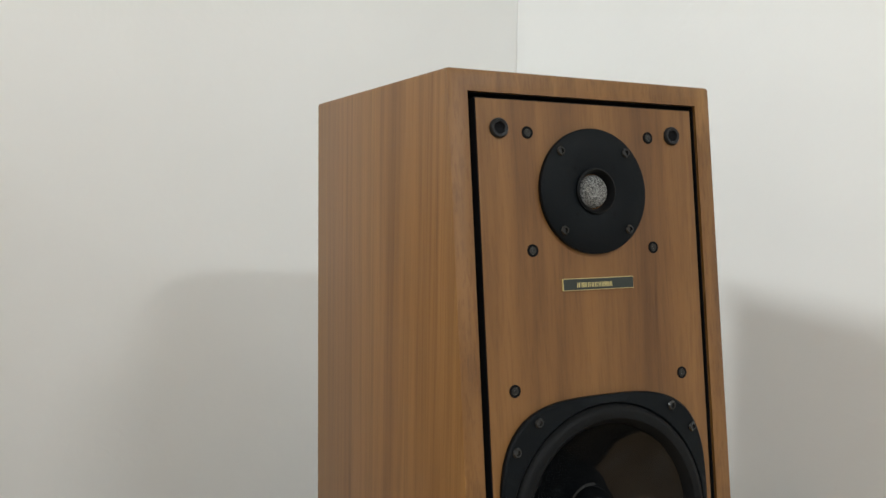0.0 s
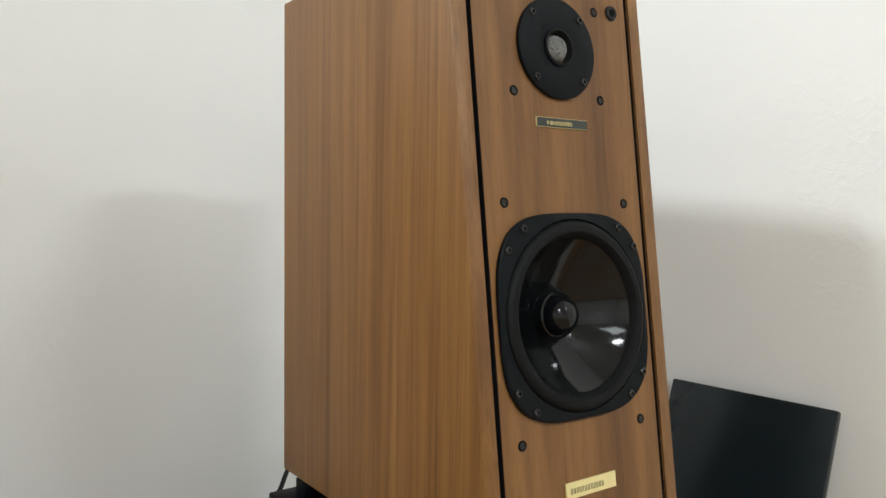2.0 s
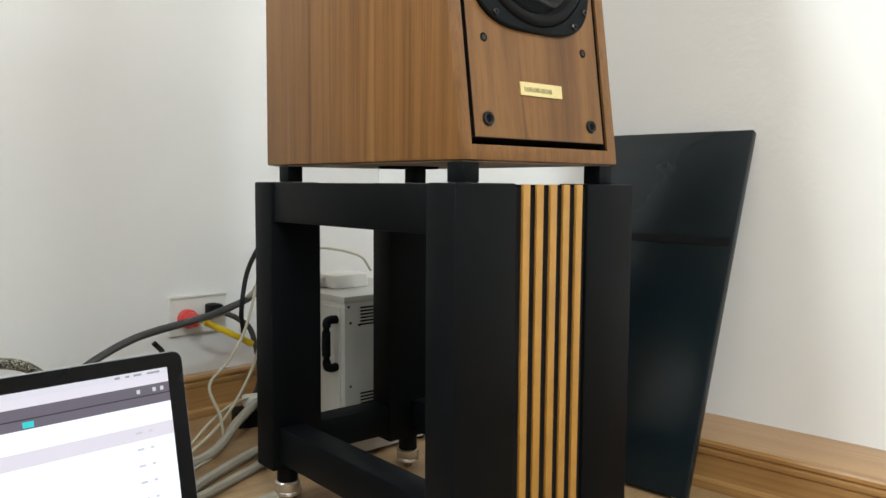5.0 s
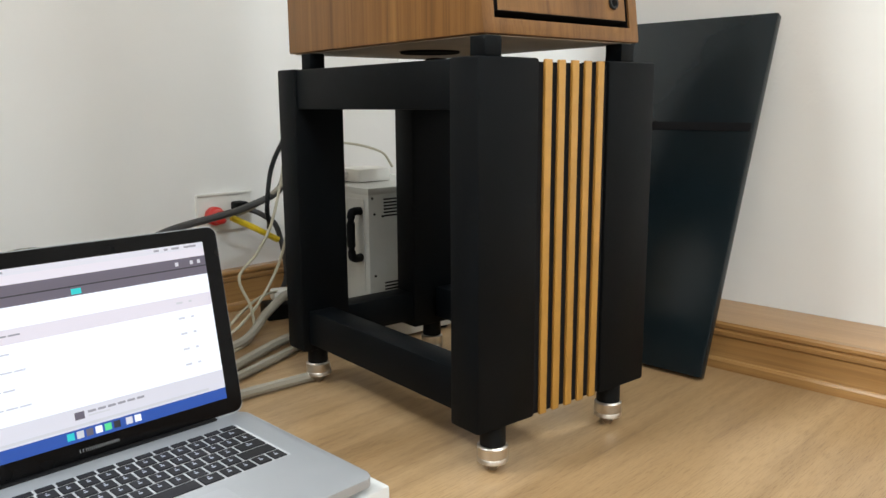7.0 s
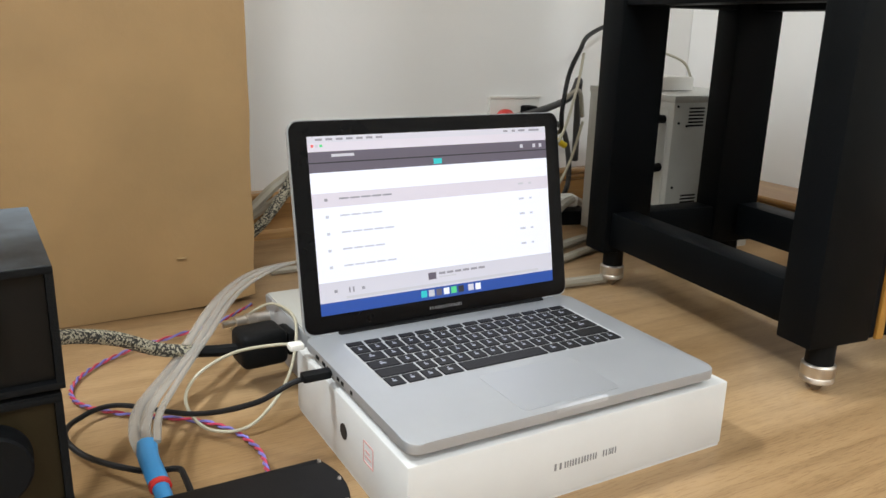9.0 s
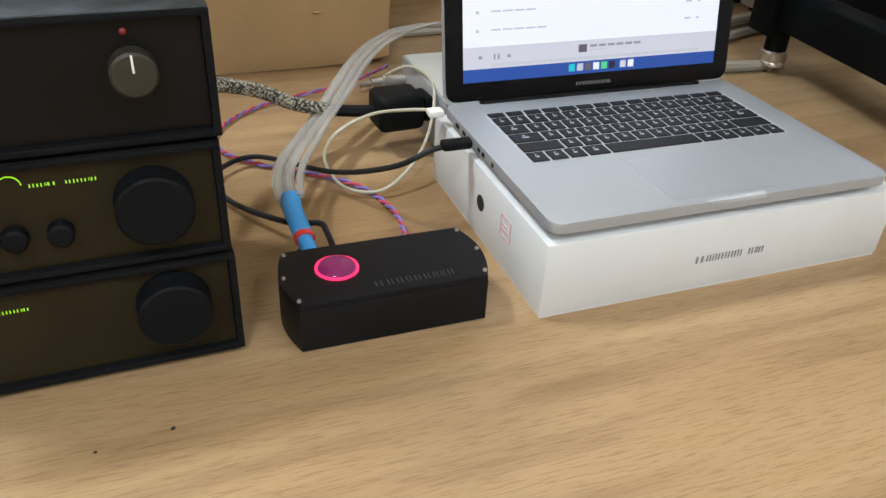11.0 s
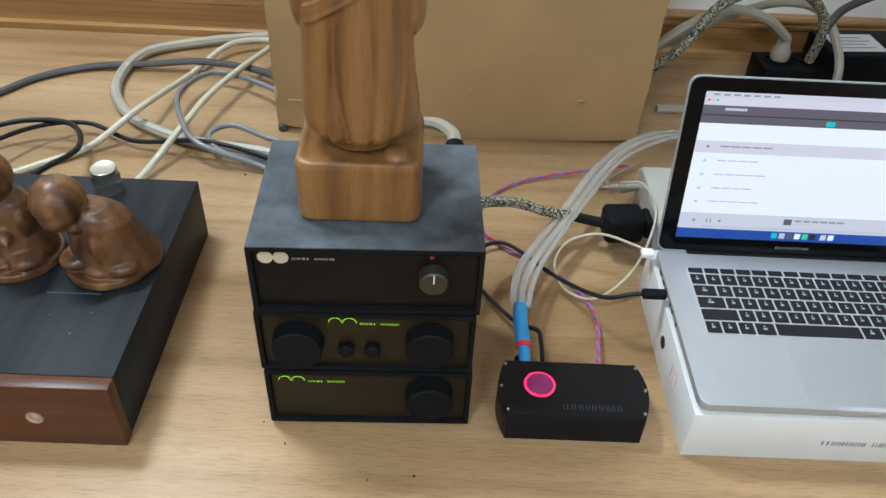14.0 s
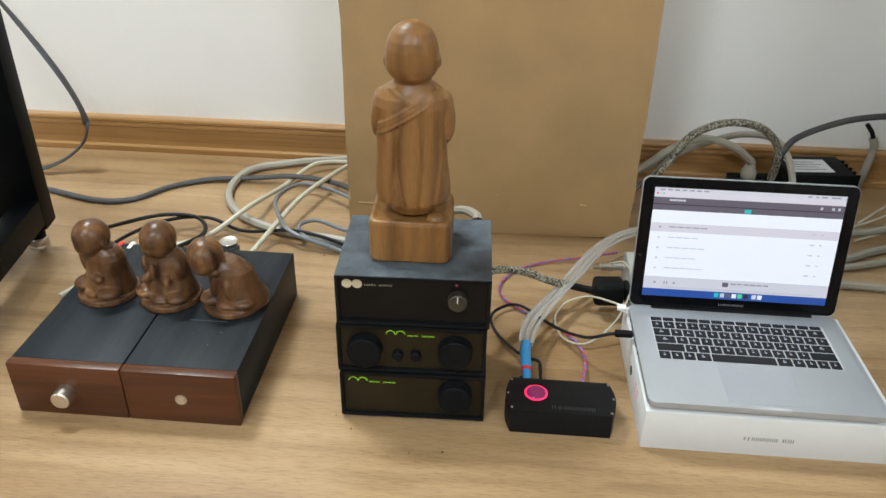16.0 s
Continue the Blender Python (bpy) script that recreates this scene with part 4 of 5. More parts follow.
def loft(rings, seg, waves, bm):
    """A closed skin over ovals (x, y, z, rx, ry, depth of the folds)."""
    skin = []
    for x, y, z, rx, ry, fold in rings:
        row = []
        for i in range(seg):
            t = 2 * math.pi * i / seg
            k = 1 + fold * (0.6 * math.cos(waves * t + 3 * z) + 0.4 * math.cos((waves + 4) * t + 1.3))
            row.append(bm.verts.new((x + rx * k * math.cos(t), y + ry * k * math.sin(t), z)))
        skin.append(row)
    for p, q in zip(skin, skin[1:]):
        for i in range(seg):
            j = (i + 1) % seg
            bm.faces.new((p[i], p[j], q[j], q[i]))
    bm.faces.new(skin[0][::-1])
    bm.faces.new(skin[-1])


def tall_monk():
    b = bmesh.new()
    plinth = [(0.0505, 0.000), (0.0525, 0.003), (0.0525, 0.053), (0.0510, 0.0580), (0.0480, 0.0590), (0.0430, 0.0565), (0.0340, 0.055)]
    lo = None
    for half, z in plinth:
        row = [b.verts.new((x, y + 0.047, z)) for x, y in rounded(-half, -half * 0.90, half, half * 0.90, min(0.012, half * 0.25), 4)]
        if lo:
            for i in range(len(row)):
                j = (i + 1) % len(row)
                b.faces.new((lo[i], lo[j], row[j], row[i]))
        else:
            b.faces.new(row[::-1])
        lo = row
    b.faces.new(lo)
    for sx in (-1, 1):
        ellipsoid((sx * 0.0420, 0.054, 0.182), (0.0100, 0.021, 0.034), (12, -sx * 5, 0), bm=b)
        ellipsoid((sx * 0.0340, 0.078, 0.158), (0.016, 0.014, 0.028), bm=b)
        ellipsoid((sx * 0.0322, 0.047, 0.250), (0.0022, 0.0042, 0.0075), bm=b)
    ellipsoid((0.0310, 0.017, 0.0585), (0.011, 0.010, 0.0060), bm=b)
    body = [(0.060, 0.030, 0.028, 0.0), (0.0690, 0.032, 0.028, 0.0), (0.0700, 0.040, 0.036, 0.015), (0.0760, 0.0462, 0.0395, 0.02), (0.086, 0.0480, 0.0405, 0.02), (0.103, 0.0470, 0.0398, 0.016), (0.130, 0.0445, 0.0375, 0.010), (0.155, 0.0430, 0.0352, 0.006), (0.180, 0.0435, 0.0332, 0.004), (0.198, 0.0472, 0.0318, 0.002), (0.209, 0.0448, 0.0295, 0.0), (0.218, 0.0360, 0.0248, 0.0), (0.226, 0.0225, 0.0195, 0.0), (0.245, 0.0190, 0.0170, 0.0)]
    robe = bmesh.new()
    loft([(0.001 * math.sin(z * 30), 0.046, z, rx, ry, f) for z, rx, ry, f in body], 150, 5, robe)
    bmesh.ops.subdivide_edges(robe, edges=[e for e in robe.edges if abs(e.verts[0].co.z - e.verts[1].co.z) > 0.004], cuts=5)
    # long curved folds down the front of the robe
    for v in robe.verts:
        x, y, z = v.co
        if y < 0.046 and 0.071 < z < 0.205:
            fade = min(1.0, (0.205 - z) / 0.04)
            for x0, bend, deep in ((-0.024, 0.006, 0.0022), (-0.006, -0.010, 0.0024), (0.012, 0.005, 0.0018), (0.028, 0.006, 0.0022)):
                line_x = x0 + bend * math.sin((z - 0.07) * 22)
                v.co.y += fade * 1.7 * deep * math.exp(-((x - line_x) / 0.0034) ** 2)
    copy = bpy.data.meshes.new("robe")
    robe.to_mesh(copy)
    robe.free()
    b.from_mesh(copy)
    bpy.data.meshes.remove(copy)
    loft([(0, 0.044, z, rx, ry, 0) for z, rx, ry in ((0.227, 0.016, 0.015), (0.230, 0.0215, 0.0215), (0.236, 0.0275, 0.0270), (0.244, 0.0312, 0.0302), (0.254, 0.0322, 0.0315), (0.266, 0.0314, 0.0318), (0.277, 0.0287, 0.0298), (0.286, 0.0240, 0.0252), (0.2925, 0.0172, 0.0182), (0.2965, 0.0085, 0.0095))], 48, 1, b)

    def on_chest(x, z):
        ry = 0.0245 + (0.218 - z) * 0.35 if z > 0.198 else 0.0315 + (0.198 - z) * 0.094
        rx = 0.0345 + (0.218 - z) * 0.55 if z > 0.198 else 0.0455
        return 0.046 - math.sqrt(max(0.02, 1 - (x / rx) ** 2)) * ry

    # broad band across the chest with carved rims, and the lapel that it covers
    for off, proud in ((0.0, 0.0030), (0.0028, 0.0017), (0.0050, 0.0027), (0.0074, 0.0017), (0.0098, 0.0017), (0.0122, 0.0030)):
        for i in range(56):
            t = i / 55
            x, z = 0.0290 - 0.068 * t, 0.2215 - 0.044 * t - off
            ellipsoid((x, on_chest(x, z), z), (0.0020, proud, 0.0013), bm=b, sub=1)
    for off in (0.0, 0.0042, 0.0084):
        for i in range(26):
            t = i / 25
            x, z = -0.0270 + 0.026 * t + off, 0.2215 - 0.017 * t
            ellipsoid((x, on_chest(x, z), z), (0.0013, 0.0028, 0.0016), bm=b, sub=1)
    bmesh.ops.scale(b, vec=(1.04, 1.04, 1.045), verts=b.verts)
    return b


figure("standing_statue", tall_monk(), M_STATUE, "polished wooden robed statue on a block, standing on an amplifier", pose(-0.2255, 0.5930, 0.2477, 0, 0, 1.0), 0.0014, 1)


def seated(kind):
    """A robed sitting figure on a low round base."""
    b = bmesh.new()
    bmesh.ops.create_cone(b, cap_ends=True, segments=40, radius1=0.0485, radius2=0.0470, depth=0.009, matrix=pose(0, 0, 0.0050))
    tilt_x, tilt_y = {"leaning": (0.012, -0.004), "praying": (0.0, -0.002), "bowed": (-0.016, -0.010)}[kind]
    fat = 1.10 if kind == "bowed" else 1.0
    rings = [(0.006, 0.041, 0.037), (0.016, 0.0425, 0.038), (0.028, 0.0395, 0.034), (0.044, 0.0355, 0.030), (0.060, 0.0350, 0.0275), (0.073, 0.0345, 0.0250), (0.083, 0.0290, 0.0210), (0.090, 0.0190, 0.0160)]
    loft([(tilt_x * (z / 0.09) ** 1.5 + (0.010 if kind == "bowed" else 0.0), 0.004 + tilt_y * (z / 0.09) ** 1.5, z * (0.94 if kind == "bowed" else 1.0), rx * fat, ry * fat, 0.012) for z, rx, ry in rings], 64, 6, b)
    # crossed legs and knees under the robe
    for sx in (-1, 1):
        ellipsoid((sx * 0.026, -0.018, 0.019), (0.0195, 0.0205, 0.0105), (0, 0, sx * 22), bm=b)
    ellipsoid((0.004, -0.031, 0.015), (0.017, 0.010, 0.0060), (0, 0, 8), bm=b)
    top = Vector((tilt_x, tilt_y, 0.0))
    if kind == "praying":
        for sx in (-1, 1):
            ellipsoid((sx * 0.0285, -0.006, 0.055), (0.0080, 0.0110, 0.0205), (14, sx * 10, 0), bm=b)
            ellipsoid((sx * 0.0150, -0.024, 0.051), (0.0070, 0.0150, 0.0075), (28, 0, sx * 40), bm=b)
        ellipsoid((0, -0.033, 0.066), (0.0050, 0.0060, 0.0140), (-12, 0, 0), bm=b)
        head = Vector((0.0, -0.007, 0.1125))
    elif kind == "leaning":
        ellipsoid((-0.020, -0.016, 0.066), (0.0075, 0.0085, 0.0280), (0, -6, 0), bm=b)
        ellipsoid((-0.0180, -0.018, 0.095), (0.0075, 0.0075, 0.0100), bm=b)
        ellipsoid((0.030, -0.006, 0.054), (0.0090, 0.0115, 0.0210), (14, 8, 0), bm=b)
        ellipsoid((0.016, -0.026, 0.046), (0.0160, 0.0085, 0.0080), (0, 0, -20), bm=b)
        head = Vector((0.000, -0.010, 0.1075))
    else:
        ellipsoid((-0.013, -0.028, 0.050), (0.0080, 0.0090, 0.0240), (0, 10, 0), bm=b)
        ellipsoid((0.010, -0.028, 0.042), (0.0085, 0.0095, 0.0210), (0, -12, 0), bm=b)
        ellipsoid((-0.011, -0.030, 0.073), (0.0095, 0.0080, 0.0075), bm=b)
        head = Vector((-0.029, -0.017, 0.094))
    turn = (16, -24, 0) if kind == "bowed" else (8, -10 if kind == "leaning" else 0, 0)
    ellipsoid(tuple(head), (0.0272, 0.0288, 0.0282), turn, bm=b)
    ellipsoid(tuple(head + Vector((0.003 if kind == "bowed" else 0.0, -0.0060, -0.0095))), (0.0240, 0.0225, 0.0190), turn, bm=b)
    ellipsoid(tuple((head + Vector((top.x * 0.8, top.y, 0.080))) / 2 + Vector((0, 0.002, -0.004))), (0.0130, 0.0125, 0.0150), bm=b)
    for sx in (-1, 1):
        ellipsoid(tuple(head + Vector((sx * 0.0265, 0.001, -0.006))), (0.0028, 0.0052, 0.0080), turn, bm=b)
    return b


WB_TOP = 0.0885
figure("seated_statue", seated("leaning"), M_MONK, "small dark carved statue resting its head on one hand", pose(-0.724, 0.712, WB_TOP, 0, 0, -28), 0.0014, 3)
figure("seated_statue", seated("praying"), M_MONK, "small dark carved statue sitting with joined hands", pose(-0.620, 0.707, WB_TOP, 0, 0, -14), 0.0014, 3)
figure("seated_statue", seated("bowed"), M_MONK, "small dark carved statue sitting bowed with lowered head", pose(-0.516, 0.702, WB_TOP, 0, 0, -8), 0.0014, 3)


# ---- two wooden-fronted boxes ----
def wooden_amp(x0, x1, label):
    t = thing("wooden_cabinet", label, "audio cabinet", pose(x0, 0.522, 0), group="wooden-fronted cabinets")
    w = x1 - x0
    part("body", box(0.0005, 0.0165, 0.001, w - 0.0005, 0.340, WB_TOP - 0.0005, 0.001), M_BLACKWOOD, t, "black stained body")
    part("front_panel", box(0, 0, 0, w, 0.016, WB_TOP, 0.0015), M_MAHOG, t, "reddish-brown wooden front")
    return t


wl = wooden_amp(-0.7905, -0.6262, "black box with reddish wooden front and steel knob")
wr = wooden_amp(-0.6247, -0.4615, "black box with reddish wooden front and steel button")
part("knob", lathe([(0.0135, 0), (0.0135, 0.020), (0.0120, 0.0215), (0, 0.0215)], 32), M_CHROME, wl, "turned steel knob", m=FRONT_UP @ pose(0.080, 0.0430, 0))
part("button", lathe([(0.0085, 0), (0.0085, 0.0015), (0.0070, 0.0020), (0.0045, 0.0010), (0.0020, 0.0018), (0, 0.0018)], 28), M_CHROME, wr, "flat steel button", m=FRONT_UP @ pose(0.0815, 0.0430, 0))
for x, y, w, d in ((0.055, 0.128, 0.058, 0.0012), (0.100, 0.070, 0.002, 0.002), (0.070, 0.095, 0.002, 0.0015), (0.110, 0.100, 0.004, 0.002)):
    part("scratch", box(x, y, WB_TOP - 0.0006, x + w, y + d, WB_TOP - 0.0002), M_DUST, wr, smooth=False)
jar = thing("small_jar", "small clear plastic jar with a silver lid", "jar", pose(-0.566, 0.836, WB_TOP))
part("glass", lathe([(0.016, 0.0), (0.017, 0.002), (0.017, 0.020), (0.014, 0.024), (0.0, 0.024)], 28), clear("jar_plastic", (0.85, 0.85, 0.82), 0.15), jar)
part("lid", lathe([(0.0155, 0.0245), (0.0160, 0.032), (0.0150, 0.033), (0.0120, 0.0318), (0, 0.0318)], 32), M_CHROME, jar, "silver lid")

# ---- instrument case behind the stand ----
PSU_POSE = pose(0.853, 1.040, 0, 0, 0, -4)
psu = thing("power_supply", "grey steel power supply with vents and black handle", "power supply", PSU_POSE)
part("case", box(0, 0, 0.008, 0.205, 0.240, 0.284, 0.0025), M_PSU, psu)
part("top_lip", box(-0.0008, -0.0008, 0.274, 0.206, 0.241, 0.2855, 0.001), M_PSU, psu)
for z in (0.248, 0.098):
    for i in range(6):
        part("vent", box(0.033, -0.0006, z + i * 0.0058 - 0.014, 0.066, 0.004, z + i * 0.0058 - 0.011), M_SLOT, psu, smooth=False)
        part("vent", box(0.083, -0.0006, z + i * 0.0058 - 0.014, 0.116, 0.004, z + i * 0.0058 - 0.011), M_SLOT, psu, smooth=False)
for x, z in ((0.008, 0.268), (0.012, 0.240), (0.012, 0.130), (0.012, 0.050), (0.030, 0.235)):
    part("screw", screw_head(0.0022), M_SCREW, psu, m=FRONT_UP @ pose(x, z, 0))
handle = tube([(0.0, 0.022, 0.245), (-0.016, 0.022, 0.245), (-0.022, 0.022, 0.235), (-0.022, 0.022, 0.175), (-0.016, 0.022, 0.163), (0.0, 0.022, 0.163)], 0.0075, 10, 5)
part("handle", handle, M_RUBBER, psu, "black carrying handle")
part("panel", box(-0.0014, 0.012, 0.030, -0.0002, 0.228, 0.266), M_PSU, psu, "grey control panel", smooth=False)
part("terminal", lathe([(0.008, 0), (0.009, 0.012), (0, 0.014)], 18), M_RUBBER, psu, m=pose(0, 0.05, 0.06, 0, -90, 0))
for x in (0.02, 0.185):
    for y in (0.02, 0.22):
        part("foot", lathe([(0.010, 0), (0.012, 0.009), (0, 0.009)], 16), M_RUBBER, psu, m=pose(x, y, 0))
adapter = thing("power_adapter", "white plastic power adapter lying on the power supply", "adapter", pose(0.902, 1.127, 0.2860, 0, 0, -6))
part("body", prism(rounded(0, 0, 0.078, 0.078, 0.010, 5), 0.001, 0.024, 0.003), M_WHITEPLASTIC, adapter)
part("plug", box(-0.016, 0.030, 0.006, -0.0005, 0.050, 0.020, 0.003), M_WHITEPLASTIC, adapter)

# ---- wall socket with plugs ----
sock = thing("wall_socket", "white wall socket with red and black plugs", "socket", pose(0.757, 1.4695, 0.172))
part("plate", box(0, -0.010, 0, 0.125, 0, 0.077, 0.002), M_WHITEPLASTIC, sock)
part("ledge", box(-0.001, -0.013, 0.0735, 0.126, -0.0102, 0.0795, 0.001), M_WHITEPLASTIC, sock)
red = single("plug", lathe([(0.0, 0.0), (0.018, 0.0), (0.0190, 0.004), (0.0190, 0.016), (0.015, 0.020), (0.0140, 0.036), (0.009, 0.040), (0, 0.040)], 28), M_REDPLUG, "round red plastic mains plug in the socket", "plug", pose(0.790, 1.4588, 0.206, 90, 0, 0), group="plugs")
single("plug", box(-0.013, -0.034, -0.011, 0.013, 0, 0.011, 0.005), M_RUBBER, "black mains plug in the wall socket", "plug", pose(0.844, 1.4588, 0.221), group="plugs")

# ---- power strip, adapters and small boxes by the wall ----
strip = thing("power_strip", "black power strip with thick plugs by the wall", "power strip", pose(0.415, 1.312, 0, 0, 0, 4))
part("body", box(0, 0, 0, 0.110, 0.075, 0.050, 0.004), M_RUBBER, strip)
for i in range(3):
    part("outlet", lathe([(0.014, 0), (0.014, 0.003), (0.011, 0.0035), (0.010, 0.0005), (0, 0.0005)], 20), M_KNOB, strip, m=pose(0.022 + i * 0.033, 0.038, 0.0498))
filt = thing("mains_filter", "black finned mains filter box with a silver label", "filter", pose(0.522, 1.306, 0, 0, 0, 5))
part("body", box(0, 0, 0, 0.145, 0.105, 0.085, 0.003), M_RUBBER, filt)
part("label", box(0.015, 0.018, 0.0848, 0.105, 0.085, 0.0856), M_LABEL, filt, "silver rating label", smooth=False)
for i in range(4):
    part("text_line", box(0.022, 0.030 + i * 0.013, 0.0857, 0.090 - 0.012 * (i % 2), 0.033 + i * 0.013, 0.0860), M_GREYPRINT, filt, smooth=False)
for i in range(5):
    part("fin", box(0.1452, 0.008 + i * 0.020, 0.030, 0.158, 0.012 + i * 0.020, 0.082), M_RUBBER, filt, smooth=False)
single("cable_plug", lathe([(0.0, 0), (0.0155, 0), (0.0170, 0.004), (0.0170, 0.016), (0.0130, 0.022), (0.0100, 0.040), (0, 0.042)], 24), M_GREYCABLE, "thick grey plug in the power strip", "plug", pose(0.448, 1.353, 0.0535), group="plugs")

sb = thing("supply_box", "small silver metal supply box behind the laptop", "box", pose(0.1300, 0.8120, 0, 0, 0, 0))
part("body", box(0, 0, 0.003, 0.130, 0.156, 0.068, 0.002), M_PSU, sb)
part("end_plate", box(-0.0022, 0.002, 0.004, -0.0003, 0.154, 0.067, 0.0005), M_ALU, sb)
for x in (0.012, 0.118):
    for y in (0.012, 0.144):
        part("foot", lathe([(0.006, 0), (0.007, 0.0035), (0, 0.0035)], 14), M_RUBBER, sb, m=pose(x, y, 0))
conn = thing("mains_connector", "chunky black mains connector plugged into the supply box", "plug", pose(0.0640, 0.8630, 0.0460, 0, 0, 4), group="plugs")
part("body", box(0, -0.022, -0.020, 0.052, 0.022, 0.020, 0.008, 3), M_RUBBER, conn)
part("collar", box(0.0525, -0.017, -0.014, 0.0635, 0.017, 0.014, 0.004), M_RUBBER, conn)
gx = thing("metal_connector", "small round silver cable connector", "plug", pose(0.0840, 0.9500, 0.0420, 0, 90, 8), group="plugs")
part("barrel", lathe([(0.0, -0.014), (0.0040, -0.014), (0.0045, 0.0), (0.0070, 0.001), (0.0070, 0.014), (0.0085, 0.015), (0.0085, 0.026), (0.0070, 0.027), (0.0070, 0.046), (0, 0.046)], 24), M_CHROME, gx)

# ---- cables ----
cable("speaker_cable", [(-1.1118, 1.2080, 0.0060), (-0.9801, 1.1689, 0.0060), (-0.9039, 1.1846, 0.0060), (-0.8488, 1.2520, 0.0060), (-0.7719, 1.2971, 0.0070), (-0.6691, 1.3066, 0.0120), (-0.5629, 1.3031, 0.0224), (-0.4367, 1.2583, 0.0192), (-0.4062, 1.1227, 0.0060)], 0.0055, M_DARKCABLE, "dark grey flat speaker cable lying on the floor", 1.3)
cable("speaker_cable", [(-1.2447, 1.3078, 0.4798), (-1.1863, 1.3456, 0.3630), (-1.0823, 1.3261, 0.2110), (-1.0545, 1.3205, 0.1069), (-1.1059, 1.3105, 0.0416), (-1.1905, 1.2899, 0.0100), (-1.3146, 1.2730, 0.0060)], 0.0035, M_DARKCABLE, "dark flat speaker cable hanging down behind the stand", 2.6)
cable("power_cable", [(-0.4176, 1.4522, 0.0110), (-0.5088, 1.4333, 0.0100), (-0.6030, 1.4049, 0.0100), (-0.6947, 1.3497, 0.0100), (-0.7057, 1.2310, 0.0100), (-0.6475, 1.1313, 0.0100), (-0.5435, 1.0727, 0.0100), (-0.4229, 1.0490, 0.0100), (-0.3099, 1.0086, 0.0100), (-0.2452, 0.8628, 0.0378), (-0.2275, 0.7259, 0.0498)], 0.0088, M_GREYCABLE, "thick grey power cable coiled on the floor")
cable("power_cable", [(-0.4169, 1.3288, 0.0211), (-0.4477, 1.3976, 0.0189), (-0.5409, 1.3827, 0.0205), (-0.5932, 1.2718, 0.0120), (-0.6241, 1.1138, 0.0388), (-0.6844, 1.0434, 0.0100), (-0.7464, 0.9921, 0.0070), (-0.8137, 0.9289, 0.0070), (-0.8747, 0.8037, 0.0070)], 0.0052, M_WHITECABLE, "cream power cable coiled on the floor")
cable("power_cable", [(-0.4382, 1.3709, 0.0309), (-0.4666, 1.3547, 0.0288), (-0.5221, 1.1894, 0.0378), (-0.5497, 1.0637, 0.0342), (-0.5834, 0.9758, 0.0100), (-0.6135, 0.8790, 0.0070)], 0.0052, M_WHITECABLE, "cream power cable running behind the cabinets")
cable("signal_cable", [(-0.4130, 1.1618, 0.0227), (-0.4319, 1.2025, 0.0300), (-0.5391, 1.2606, 0.0266), (-0.5811, 1.1806, 0.0327), (-0.5475, 1.0754, 0.0406), (-0.5059, 1.0255, 0.0326), (-0.4118, 1.0072, 0.0100), (-0.3305, 0.9557, 0.0070)], 0.0045, M_BLUEGREY, "blue-grey signal cable looped on the floor")
cable("signal_cable", [(-0.7995, 0.8161, 0.0891), (-0.8525, 0.9086, 0.0746), (-0.8463, 1.0179, 0.0398), (-0.7863, 1.0698, 0.0345), (-0.7151, 1.0679, 0.0328), (-0.6769, 0.9998, 0.0388), (-0.6881, 0.9096, 0.0601), (-0.7077, 0.8458, 0.0693)], 0.0042, M_BLACKCABLE, "black signal cable behind the wooden cabinets")
cable("signal_cable", [(-0.8185, 0.8262, 0.0692), (-0.8154, 0.9605, 0.0446), (-0.7722, 1.0564, 0.0305), (-0.7031, 1.0946, 0.0191), (-0.6212, 1.0610, 0.0120), (-0.5106, 1.0405, 0.0309), (-0.4150, 1.0155, 0.0249), (-0.3098, 0.9529, 0.0223), (-0.2669, 0.8015, 0.0418), (-0.2586, 0.7103, 0.0547)], 0.0036, M_BLACKCABLE, "thin black signal cable running to the amplifiers")
cable("signal_cable", [(-0.2747, 0.7268, 0.1257), (-0.3126, 0.8723, 0.0907), (-0.3798, 1.0318, 0.0349), (-0.4175, 1.0586, 0.0300), (-0.4758, 1.0891, 0.0297), (-0.5049, 1.0627, 0.0297), (-0.4788, 1.0220, 0.0261), (-0.4098, 1.0135, 0.0120), (-0.3206, 0.9139, 0.0120), (-0.2927, 0.7248, 0.0356)], 0.0042, M_BLUEGREY, "grey signal cable with a small loop by the amplifiers")
single("plug", lathe([(0, 0), (0.005, 0), (0.0055, 0.020), (0.003, 0.026), (0, 0.026)], 16), M_REDPLUG, "small red signal plug behind the wooden cabinet", "plug", pose(-0.7737, 0.8456, 0.0845, -90, 0, 0), group="plugs")
single("plug", lathe([(0, 0), (0.005, 0), (0.0055, 0.020), (0.003, 0.026), (0, 0.026)], 16), M_WHITEPLASTIC, "small white signal plug behind the wooden cabinet", "plug", pose(-0.7536, 0.8457, 0.0846, -90, 0, 0), group="plugs")
cable("amplifier_lead", [(-0.1405, 0.766, 0.2200), (-0.1430, 0.795, 0.2170), (-0.1650, 0.830, 0.2080), (-0.2000, 0.860, 0.1800), (-0.2350, 0.890, 0.1100), (-0.2700, 0.950, 0.0300), (-0.3405, 1.0187, 0.0120)], 0.0075, M_GREYCABLE, "grey cable curving from the back of the amplifier")
single("cable_boot", lathe([(0.0, 0), (0.012, 0), (0.0135, 0.015), (0.010, 0.045), (0, 0.046)], 20), M_RUBBER, "black cable boot at the back of the amplifier", "plug", pose(-0.1405, 0.7240, 0.2080, -72, 0, 0), group="plugs")

